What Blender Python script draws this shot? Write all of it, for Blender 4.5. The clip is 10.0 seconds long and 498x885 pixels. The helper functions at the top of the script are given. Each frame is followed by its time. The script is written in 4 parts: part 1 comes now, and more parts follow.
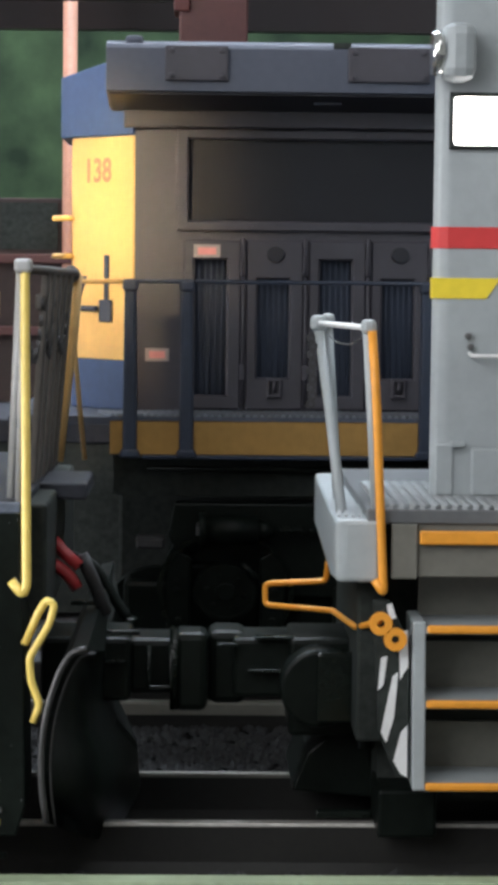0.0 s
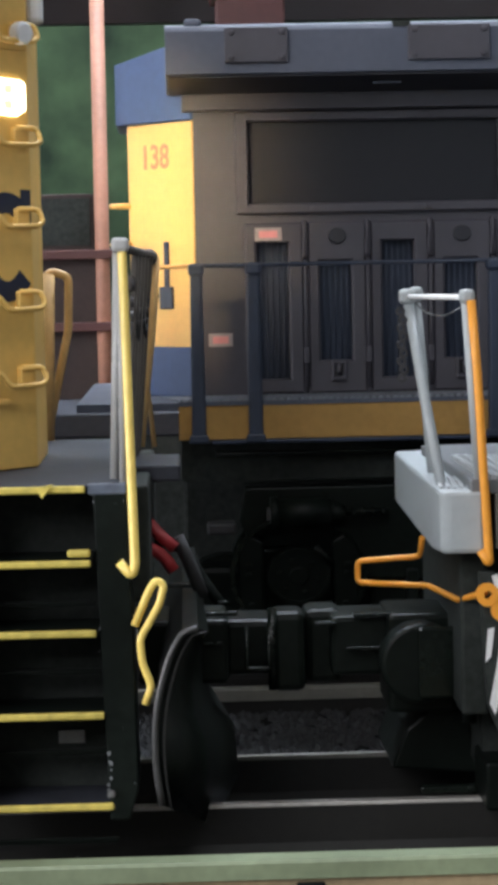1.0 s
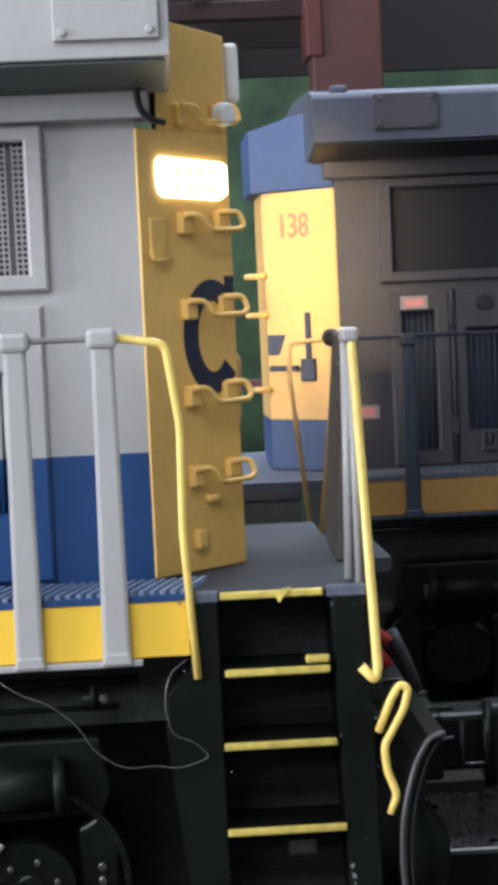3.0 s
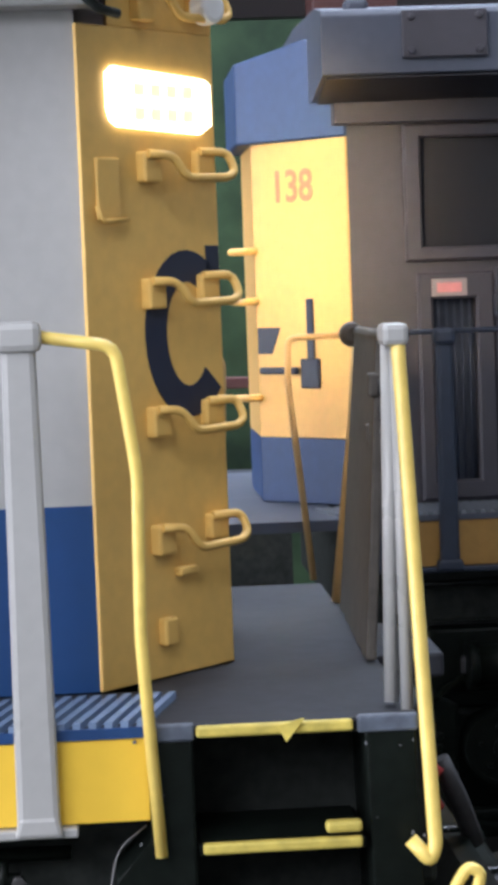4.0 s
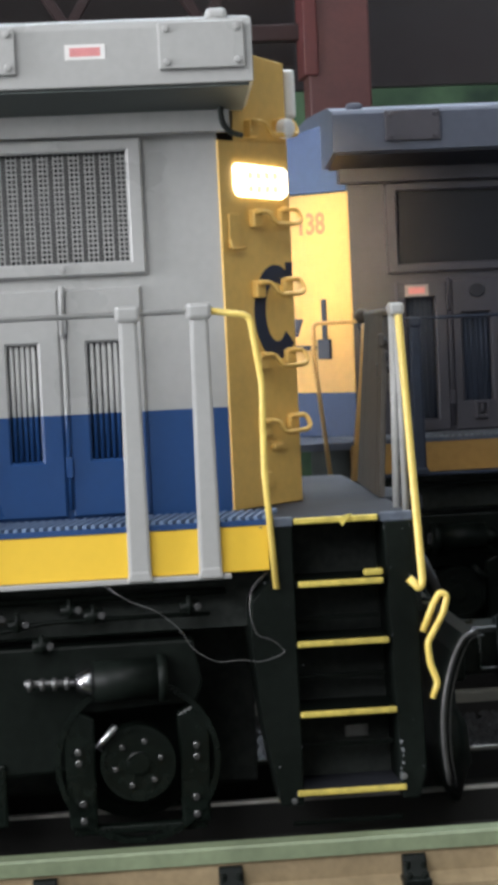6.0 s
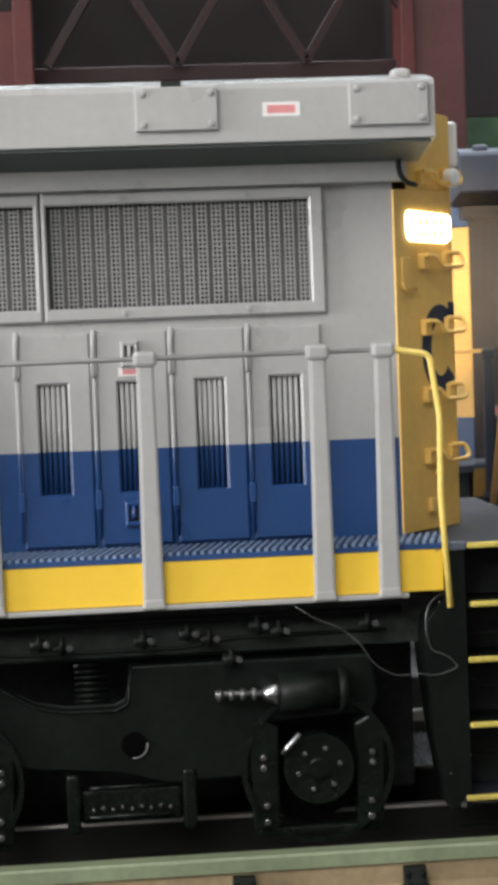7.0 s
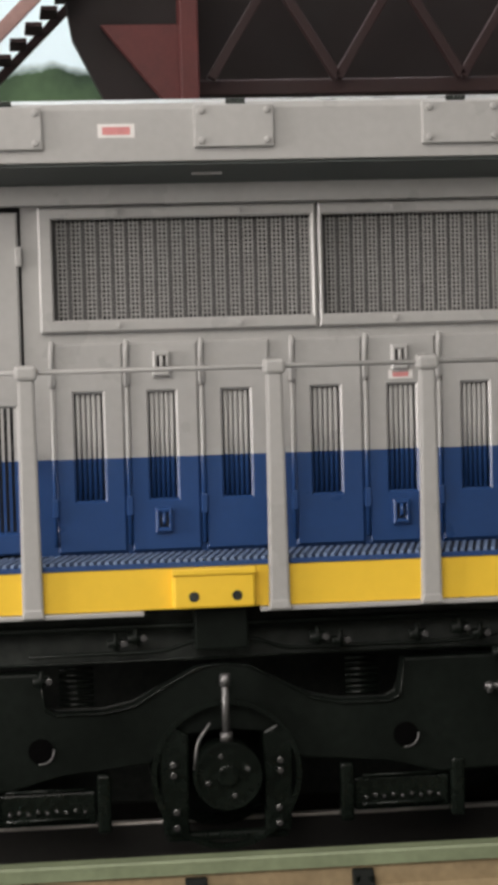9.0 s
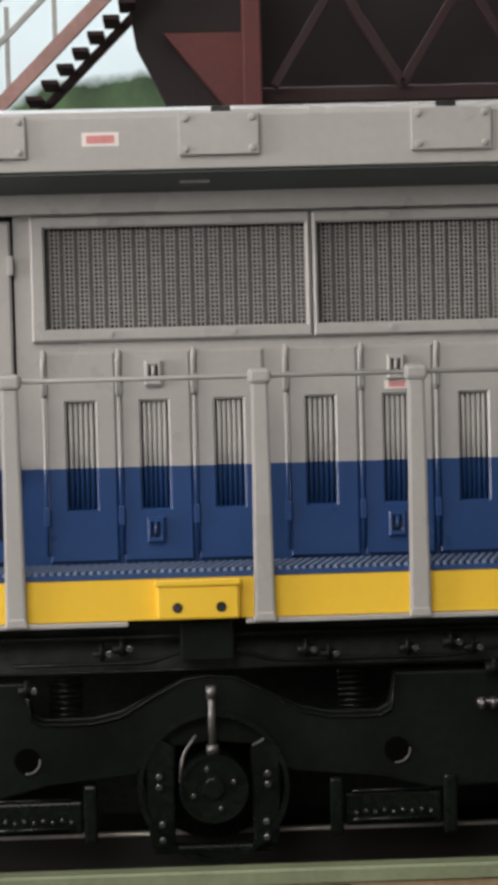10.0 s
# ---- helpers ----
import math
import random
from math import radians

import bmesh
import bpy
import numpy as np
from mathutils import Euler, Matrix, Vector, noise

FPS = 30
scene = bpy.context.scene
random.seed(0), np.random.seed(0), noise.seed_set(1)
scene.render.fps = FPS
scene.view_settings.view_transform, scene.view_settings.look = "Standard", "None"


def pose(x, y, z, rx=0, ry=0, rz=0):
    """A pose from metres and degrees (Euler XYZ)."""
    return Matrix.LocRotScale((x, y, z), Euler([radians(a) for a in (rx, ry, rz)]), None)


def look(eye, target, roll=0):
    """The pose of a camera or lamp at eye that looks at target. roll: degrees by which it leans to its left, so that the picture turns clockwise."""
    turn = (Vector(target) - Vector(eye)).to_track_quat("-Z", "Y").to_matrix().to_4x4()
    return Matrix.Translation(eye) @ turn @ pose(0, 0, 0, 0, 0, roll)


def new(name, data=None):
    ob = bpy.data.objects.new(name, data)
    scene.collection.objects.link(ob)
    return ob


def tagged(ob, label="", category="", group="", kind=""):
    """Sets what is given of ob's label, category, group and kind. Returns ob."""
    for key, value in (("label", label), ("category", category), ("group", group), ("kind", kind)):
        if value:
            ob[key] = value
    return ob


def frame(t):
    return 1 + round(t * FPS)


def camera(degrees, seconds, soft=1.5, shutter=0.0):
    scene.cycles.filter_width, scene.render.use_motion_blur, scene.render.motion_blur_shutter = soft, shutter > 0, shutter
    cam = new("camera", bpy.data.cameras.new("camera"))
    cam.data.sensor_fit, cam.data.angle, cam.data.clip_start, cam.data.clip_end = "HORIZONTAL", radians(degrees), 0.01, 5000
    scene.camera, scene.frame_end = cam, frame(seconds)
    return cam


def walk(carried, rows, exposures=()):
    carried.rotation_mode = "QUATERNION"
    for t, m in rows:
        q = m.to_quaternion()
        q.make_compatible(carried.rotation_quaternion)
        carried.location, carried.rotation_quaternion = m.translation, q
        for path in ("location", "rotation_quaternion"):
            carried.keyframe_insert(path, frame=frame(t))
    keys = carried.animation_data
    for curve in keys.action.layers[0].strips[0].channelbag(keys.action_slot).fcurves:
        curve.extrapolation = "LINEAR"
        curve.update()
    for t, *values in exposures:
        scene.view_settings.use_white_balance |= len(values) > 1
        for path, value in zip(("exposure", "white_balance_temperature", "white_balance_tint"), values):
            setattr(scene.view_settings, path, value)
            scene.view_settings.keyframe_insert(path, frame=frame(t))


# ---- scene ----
# A model railway in O scale: lengths below are in millimetres, turned into metres by K.
K = 0.001
LENS = 13.053
ROWS = [
    (0, (0.03969, -0.22491, 0.05822), -1.223, -4.500, 0.579),
    (0.5, (0.03117, -0.22228, 0.05595), -1.447, -4.480, -0.356),
    (1, (0.02704, -0.22329, 0.05507), -1.680, -4.380, -1.192),
    (1.5, (0.01766, -0.22147, 0.05304), -2.116, -3.976, -1.660),
    (2, (0.01004, -0.22559, 0.05734), -2.110, -3.762, -2.284),
    (2.5, (0.00186, -0.22637, 0.06083), -2.506, -3.656, -2.347),
    (2.7, (-0.00138, -0.22607, 0.06184), -2.722, -3.495, -2.629),
    (3.8, (0.00210, -0.14250, 0.06220), -3.520, -4.250, -2.160),
    (4, (0.00168, -0.13880, 0.06203), -3.652, -4.085, -2.128),
    (4.5, (0.00040, -0.13951, 0.06230), -3.755, -3.944, -2.373),
    (5, (-0.00530, -0.17888, 0.06233), -4.252, -3.814, -2.738),
    (5.2, (-0.00684, -0.20243, 0.06184), -4.420, -3.951, -2.408),
    (6.3, (-0.03138, -0.27082, 0.05883), -5.359, -3.357, -2.691),
    (6.5, (-0.03835, -0.27556, 0.06050), -5.464, -3.366, -2.411),
    (7, (-0.04908, -0.27737, 0.06516), -5.677, -3.493, -2.151),
    (7.5, (-0.06088, -0.28848, 0.06581), -6.092, -3.189, -1.885),
    (8, (-0.07919, -0.28552, 0.06548), -6.848, -2.978, -1.556),
    (8.5, (-0.08905, -0.28430, 0.06629), -7.128, -3.262, -1.847),
    (9, (-0.09046, -0.28372, 0.06535), -6.453, -3.190, -1.547),
    (9.5, (-0.06440, -0.28586, 0.06431), -2.779, -3.059, -1.507),
    (10, (-0.06549, -0.28303, 0.06494), -1.837, -2.875, -1.502),
]


def aim(eye, yaw, pitch, roll):
    """Camera pose from yaw (to the left of +y), pitch (up) and roll, in degrees."""
    a, b = radians(yaw), radians(pitch)
    ahead = Vector((-math.sin(a) * math.cos(b), math.cos(a) * math.cos(b), math.sin(b)))
    return look(eye, Vector(eye) + ahead, roll)


cam = camera(LENS, 10.0, soft=5.2)
walk(cam, [(t, aim(e, a, b, c)) for t, e, a, b, c in ROWS],
     exposures=[(0.0, 0.22, 6000, 11), (1.5, 0.24, 5950, 14), (2.5, 0.38, 5750, 14), (4.5, 0.36, 5700, 16), (5.0, 0.27, 5800, 12), (6.5, 0.29, 6100, 11),
                (7.5, 0.14, 6500, 13), (8.5, -0.04, 6750, 14), (10.0, -0.22, 6750, 16)])

# ---- light: an indoor layout, lit by lamps out of view ----
world = bpy.data.worlds.new("room")
world.use_nodes = True
world.node_tree.nodes["Background"].inputs[0].default_value = (0.75, 0.85, 1.0, 1)
world.node_tree.nodes["Background"].inputs[1].default_value = 0.22
scene.world = world


def area_lamp(name, eye, target, sx, sy, watts, colour, spread=180):
    d = bpy.data.lights.new(name, "AREA")
    d.shape, d.size, d.size_y, d.energy, d.color = "RECTANGLE", sx, sy, watts, colour
    d.spread = radians(spread)
    ob = new(name, d)
    ob.matrix_world = look([c * K for c in eye], [c * K for c in target])
    return ob


# key lamp out of view, set close so the nearer train is brighter
area_lamp("ceiling_lamp", (-230, -330, 270), (-20, 10, 40), 0.34, 0.26, 1.4, (1.0, 0.97, 0.92))
# added lamp over the backdrop, only there to brighten it
area_lamp("ceiling_lamp", (-120, 296, 470), (-110, 330, 120), 0.8, 0.05, 4.0, (0.92, 0.97, 1.0), 110)
# unseen lamp high behind the camera, added as fill
area_lamp("ceiling_lamp", (200, -800, 1250), (0, 0, 0), 1.0, 0.5, 4.2, (1.0, 0.97, 0.93))
# light added out of view, low at the left, to brighten left-facing edges
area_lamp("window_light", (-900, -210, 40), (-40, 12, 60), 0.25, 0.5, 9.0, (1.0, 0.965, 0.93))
# the number board on the hidden corner shines on the locomotive behind
area_lamp("number_board_lamp", (8.5, 47, 76), (19.5, 112, 66), 0.008, 0.005, 0.0084, (1.0, 0.72, 0.38), 55)


# ---- materials ----
def material(name, colour, rough=0.5, metal=0.0, grain=0.12, scale=900.0, bump=0.05, stain=0.12, second=None, split=None, spec=0.5, coat=0.0, vary=0.0):
    """Painted or bare surface with stains at a large scale, grain at a small one and fine relief.
    second and split: another colour below the height split (mm)."""
    m = bpy.data.materials.new(name)
    m.use_nodes = True
    nt = m.node_tree
    n, l = nt.nodes, nt.links
    b = n["Principled BSDF"]
    b.inputs["Roughness"].default_value, b.inputs["Metallic"].default_value = rough, metal
    b.inputs["Specular IOR Level"].default_value = spec
    b.inputs["Coat Weight"].default_value = coat
    geo = n.new("ShaderNodeNewGeometry")
    big, small = n.new("ShaderNodeTexNoise"), n.new("ShaderNodeTexNoise")
    big.inputs["Scale"].default_value, big.inputs["Detail"].default_value = scale * 0.09, 5
    small.inputs["Scale"].default_value, small.inputs["Detail"].default_value = scale, 4
    for t in (big, small):
        l.new(geo.outputs["Position"], t.inputs["Vector"])
    base = n.new("ShaderNodeRGB")
    base.outputs[0].default_value = (*colour, 1)
    out = base.outputs[0]
    if second:
        sep, low = n.new("ShaderNodeSeparateXYZ"), n.new("ShaderNodeMath")
        low.operation, low.inputs[1].default_value = "LESS_THAN", split * K
        l.new(geo.outputs["Position"], sep.inputs[0])
        l.new(sep.outputs["Z"], low.inputs[0])
        two = n.new("ShaderNodeMix")
        two.data_type = "RGBA"
        l.new(low.outputs[0], two.inputs[0])
        l.new(out, two.inputs[6])
        two.inputs[7].default_value = (*second, 1)
        out = two.outputs[2]
    for tex, amount in ((big, stain), (small, grain)):
        ramp, mul = n.new("ShaderNodeMapRange"), n.new("ShaderNodeMix")
        ramp.inputs[1].default_value, ramp.inputs[2].default_value = 0.3, 0.7
        ramp.inputs[3].default_value, ramp.inputs[4].default_value = 1 - amount, 1 + amount * 0.6
        mul.data_type, mul.blend_type, mul.inputs[0].default_value = "RGBA", "MULTIPLY", 1
        l.new(tex.outputs[0], ramp.inputs[0])
        l.new(out, mul.inputs[6])
        l.new(ramp.outputs[0], mul.inputs[7])
        out = mul.outputs[2]
    if vary:
        info, ramp, mul = n.new("ShaderNodeObjectInfo"), n.new("ShaderNodeMapRange"), n.new("ShaderNodeMix")
        ramp.inputs[3].default_value, ramp.inputs[4].default_value = 1 - vary, 1 + vary
        mul.data_type, mul.blend_type, mul.inputs[0].default_value = "RGBA", "MULTIPLY", 1
        l.new(info.outputs["Random"], ramp.inputs[0])
        l.new(out, mul.inputs[6])
        l.new(ramp.outputs[0], mul.inputs[7])
        out = mul.outputs[2]
    l.new(out, b.inputs["Base Color"])
    rr = n.new("ShaderNodeMapRange")
    rr.inputs[3].default_value, rr.inputs[4].default_value = max(rough - 0.12, 0.03), min(rough + 0.12, 1)
    l.new(big.outputs[0], rr.inputs[0])
    l.new(rr.outputs[0], b.inputs["Roughness"])
    if bump:
        bp = n.new("ShaderNodeBump")
        bp.inputs["Strength"].default_value, bp.inputs["Distance"].default_value = bump, 0.0003
        l.new(small.outputs[0], bp.inputs["Height"])
        l.new(bp.outputs[0], b.inputs["Normal"])
    return m


def glow(name, colour, strength):
    m = bpy.data.materials.new(name)
    m.use_nodes = True
    b = m.node_tree.nodes["Principled BSDF"]
    b.inputs["Base Color"].default_value = (0.8, 0.8, 0.75, 1)
    b.inputs["Emission Color"].default_value = (*colour, 1)
    b.inputs["Emission Strength"].default_value = strength
    return m


GREY = (0.42, 0.42, 0.41)
BLUE = (0.019, 0.062, 0.19)
YELLOW = (0.92, 0.60, 0.05)
grey = material("grey_paint", GREY, 0.3, grain=0.04, stain=0.05)
two_tone = material("grey_over_blue_paint", GREY, 0.3, grain=0.04, stain=0.06, second=BLUE, split=47.2)
yellow = material("yellow_paint", YELLOW, 0.42, grain=0.02, stain=0.04)
hood_yellow = material("hood_yellow_paint", (0.76, 0.485, 0.125), 0.5, grain=0.06, stain=0.09)
blue = material("blue_paint", BLUE, 0.45, grain=0.08, stain=0.12)
logo_blue = material("dark_blue_print", (0.012, 0.018, 0.045), 0.5, grain=0.05)
rail_yellow = material("bright_yellow_rail", (0.92, 0.69, 0.17), 0.32, grain=0.08, stain=0.12)
tread_yellow = material("worn_yellow_edge", (0.62, 0.50, 0.10), 0.6, grain=0.25, stain=0.3)
black = material("black_underframe", (0.0065, 0.0092, 0.0075), 0.42, grain=0.3, stain=0.35, spec=0.13)
black_gloss = material("black_glossy_plastic", (0.0065, 0.0095, 0.0075), 0.2, grain=0.3, stain=0.3, spec=0.26)
black_mat = material("black_mat_plastic", (0.036, 0.041, 0.038), 0.75, grain=0.3, stain=0.3, spec=0.12)
deck_mat = material("dark_grey_deck", (0.024, 0.026, 0.034), 0.68, grain=0.2, stain=0.3, spec=0.3)
deck_blue = material("blue_grey_tread", (0.20, 0.28, 0.44), 0.5, grain=0.1, stain=0.15)
steel = material("bright_steel", (0.55, 0.55, 0.57), 0.25, 1.0, grain=0.15, stain=0.2)
dull_steel = material("dull_steel", (0.2, 0.2, 0.2), 0.45, 0.8, grain=0.2, stain=0.3)
red_rubber = material("red_hose", (0.42, 0.03, 0.035), 0.45, grain=0.15, stain=0.2)
white_print = material("white_label", (0.8, 0.78, 0.76), 0.5, grain=0.03, bump=0)
red_print = material("red_label", (0.68, 0.27, 0.27), 0.5, grain=0.1, bump=0)
mesh_mat = material("mesh_grey", (0.36, 0.36, 0.35), 0.5, grain=0.1)
# near-black, so the shade behind the wire mesh is in the colour
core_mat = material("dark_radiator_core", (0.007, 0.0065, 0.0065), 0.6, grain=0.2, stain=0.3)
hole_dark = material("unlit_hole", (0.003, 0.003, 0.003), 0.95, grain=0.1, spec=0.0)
bolt_gloss = material("shiny_black_bolt", (0.16, 0.16, 0.16), 0.13, 0.7, grain=0.2, stain=0.2)
# dark tone that stands for shade inside the hood and in recesses
inside_shade = material("dark_inside", (0.045, 0.045, 0.047), 0.8, grain=0.1)
# green-grey paint, darkened to carry the shade under the eave as well
eave_shade_green = material("dark_green_grey_underside", (0.07, 0.085, 0.08), 0.55, grain=0.06)
lit = glow("lit_number_board", (1.0, 0.82, 0.48), 4.5)
lit_white = glow("lit_white_board", (1.0, 0.93, 0.85), 6.0)
# rear locomotive's dark paints, toned down further for the dimmer light there
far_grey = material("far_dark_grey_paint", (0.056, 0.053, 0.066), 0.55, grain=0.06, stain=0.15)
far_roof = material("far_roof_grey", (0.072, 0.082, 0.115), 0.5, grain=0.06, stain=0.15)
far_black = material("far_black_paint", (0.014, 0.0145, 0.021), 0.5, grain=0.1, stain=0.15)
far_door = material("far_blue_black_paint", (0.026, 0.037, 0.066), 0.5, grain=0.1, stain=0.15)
far_yellow = material("far_yellow_paint", (0.74, 0.47, 0.15), 0.5, grain=0.05, stain=0.08)
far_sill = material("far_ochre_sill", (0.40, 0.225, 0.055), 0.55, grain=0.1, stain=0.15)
far_blue = material("far_blue_paint", (0.036, 0.072, 0.185), 0.5, grain=0.08, stain=0.12)
tan_rail = material("tan_rail_yellow", (0.62, 0.40, 0.16), 0.5, grain=0.1, stain=0.2)
loco_grey = material("cool_grey_paint", (0.36, 0.39, 0.40), 0.45, grain=0.05, stain=0.08)
orange = material("orange_paint", (0.80, 0.33, 0.03), 0.45, grain=0.08, stain=0.1)
stripe_red = material("red_stripe", (0.62, 0.05, 0.05), 0.45, grain=0.05)
stripe_yellow = material("yellow_stripe", (0.85, 0.66, 0.04), 0.45, grain=0.05)
white = material("white_paint", (0.8, 0.8, 0.8), 0.5, grain=0.06, stain=0.1)
chrome = material("silver_lens", (0.72, 0.72, 0.70), 0.15, 0.9, grain=0.1)
rail_green = material("green_grey_railhead", (0.25, 0.30, 0.185), 0.4, 0.0, grain=0.1, stain=0.2)
rail_tan = material("tan_rail_web", (0.36, 0.275, 0.16), 0.55, grain=0.15, stain=0.25)
rail_dark = material("dark_rail", (0.013, 0.0125, 0.011), 0.6, grain=0.2, stain=0.3)
tie_mat = material("dark_sleeper", (0.015, 0.0145, 0.013), 0.7, grain=0.3, stain=0.3, bump=0.2, vary=0.25)
ballast_mat = material("dark_grey_ballast", (0.034, 0.034, 0.036), 0.85, grain=0.5, scale=700, stain=0.3, bump=0.3)
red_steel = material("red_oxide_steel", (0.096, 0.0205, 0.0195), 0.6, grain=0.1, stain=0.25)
# darkest copy of the red: shade at the gantry's back put into the colour
red_shade = material("dark_red_oxide_steel", (0.0085, 0.0034, 0.0038), 0.7, grain=0.1, stain=0.25)
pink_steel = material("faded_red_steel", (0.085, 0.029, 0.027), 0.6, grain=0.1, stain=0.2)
brown_pole = material("rusty_brown_pole", (0.42, 0.20, 0.13), 0.6, grain=0.1, stain=0.2)
wall_mat = material("room_wall", (0.78, 0.78, 0.75), 0.9, grain=0.05, scale=30, bump=0)


# ---- mesh helpers (millimetres) ----
def box(bm, x0, x1, y0, y1, z0, z1, bevel=0.0):
    vs = [bm.verts.new((x, y, z)) for x in (x0, x1) for y in (y0, y1) for z in (z0, z1)]
    fs = [bm.faces.new([vs[i] for i in q]) for q in ((0, 1, 3, 2), (4, 6, 7, 5), (0, 4, 5, 1), (2, 3, 7, 6), (0, 2, 6, 4), (1, 5, 7, 3))]
    if bevel:
        es = list({e for f in fs for e in f.edges})
        bmesh.ops.bevel(bm, geom=es, offset=bevel, segments=2, affect="EDGES", profile=0.5)
    return bm


def prism(bm, poly, axis, a, b, bevel=0.0):
    """A polygon of 2D points pushed along an axis from a to b. For axis y the points are (x, z), for z (x, y), for x (y, z)."""
    def at(p, h):
        return {"x": (h, p[0], p[1]), "y": (p[0], h, p[1]), "z": (p[0], p[1], h)}[axis]
    lo, hi = [bm.verts.new(at(p, a)) for p in poly], [bm.verts.new(at(p, b)) for p in poly]
    fs = [bm.faces.new(lo), bm.faces.new(hi[::-1])]
    for i in range(len(poly)):
        j = (i + 1) % len(poly)
        fs.append(bm.faces.new([lo[i], hi[i], hi[j], lo[j]]))
    if bevel:
        es = list({e for f in fs for e in f.edges})
        bmesh.ops.bevel(bm, geom=es, offset=bevel, segments=2, affect="EDGES", profile=0.5)
    return bm


def tube(bm, pts, r, sides=8, caps=True, r_end=None):
    """A round bar along a line of points, with mitred bends."""
    pts = [Vector(p) for p in pts]
    rings = []
    up = None
    for i, p in enumerate(pts):
        d0 = (p - pts[i - 1]).normalized() if i else (pts[1] - p).normalized()
        d1 = (pts[i + 1] - p).normalized() if i < len(pts) - 1 else d0
        d = (d0 + d1).normalized()
        if up is None:
            up = d.orthogonal().normalized()
        up = (up - d * up.dot(d)).normalized()
        side = d.cross(up)
        rr = r if r_end is None else r + (r_end - r) * i / (len(pts) - 1)
        rings.append([bm.verts.new(p + rr * (math.cos(2 * math.pi * k / sides) * up + math.sin(2 * math.pi * k / sides) * side)) for k in range(sides)])
    for a, b in zip(rings, rings[1:]):
        for k in range(sides):
            f = bm.faces.new([a[k], a[(k + 1) % sides], b[(k + 1) % sides], b[k]])
            f.smooth = True
    if caps:
        bm.faces.new(rings[0][::-1])
        bm.faces.new(rings[-1])
    return bm


def bent(pts, r, steps=4):
    """Points of a wire whose corners are rounded by r."""
    pts = [Vector(p) for p in pts]
    out = [pts[0]]
    for a, b, c in zip(pts, pts[1:], pts[2:]):
        k = min(r, (a - b).length * 0.45, (c - b).length * 0.45)
        p, q = b + (a - b).normalized() * k, b + (c - b).normalized() * k
        for i in range(steps + 1):
            t = i / steps
            out.append(p * (1 - t) ** 2 + b * 2 * t * (1 - t) + q * t * t)
    return out + [pts[-1]]


def disc(bm, c, r, depth, axis="y", sides=24, bevel=0.0):
    """A round plate that starts at c and goes depth along the axis."""
    poly = [(r * math.cos(2 * math.pi * k / sides), r * math.sin(2 * math.pi * k / sides)) for k in range(sides)]
    x, y, z = c
    off = {"x": (y, z, x), "y": (x, z, y), "z": (x, y, z)}[axis]
    return prism(bm, [(off[0] + u, off[1] + v) for u, v in poly], axis, off[2], off[2] + depth, bevel)


def ring(bm, c, r0, r1, depth, axis="y", sides=32):
    """A flat ring of inner radius r0 and outer r1 that starts at c."""
    x, y, z = c
    off = {"x": (y, z, x), "y": (x, z, y), "z": (x, y, z)}[axis]

    def at(u, v, h):
        return {"x": (h, u, v), "y": (u, h, v), "z": (u, v, h)}[axis]
    loops = []
    for rad, h in ((r0, 0), (r1, 0), (r1, depth), (r0, depth)):
        loops.append([bm.verts.new(at(off[0] + rad * math.cos(2 * math.pi * k / sides), off[1] + rad * math.sin(2 * math.pi * k / sides), off[2] + h)) for k in range(sides)])
    for a, b in zip(loops, loops[1:] + loops[:1]):
        for k in range(sides):
            bm.faces.new([a[k], a[(k + 1) % sides], b[(k + 1) % sides], b[k]])
    return bm


def finish(name, bm, mat):
    bm.transform(PLACE[0])
    bmesh.ops.recalc_face_normals(bm, faces=bm.faces[:])
    bm.transform(Matrix.Scale(K, 4))
    me = bpy.data.meshes.new(name)
    bm.to_mesh(me)
    bm.free()
    me.materials.append(mat)
    return new(name, me)


def part(name, bm, mat, parent, label=""):
    ob = finish(name, bm, mat)
    if parent:
        ob.parent = parent
        # parts are given in world millimetres; their parents stand unturned
        base = parent.matrix_basis.translation + (parent.parent.matrix_basis.translation if parent.parent else Vector())
        ob.data.transform(Matrix.Translation(-base))
    return tagged(ob, label=label) if label else ob


def twin(src, dx, dy, dz, parent=None):
    """A repeat of a part that shares its mesh, moved by millimetres."""
    ob = new(src.name.split(".")[0], src.data)
    ob.parent = parent or src.parent
    ob.location = Vector(src.location) + Vector((dx, dy, dz)) * K
    if "label" in src:
        ob["label"] = src["label"]
    return ob


def thing(name, x, y, z, label, category, group="", kind=""):
    ob = new(name)
    ob.empty_display_size = 0.01
    ob.location = (x * K, y * K, z * K)
    return tagged(ob, label, category, group, kind)


def solid(name, bm, mat, label, category, group="", kind=""):
    return tagged(finish(name, bm, mat), label, category, group, kind)


B = bmesh.new
PLACE = [Matrix()]


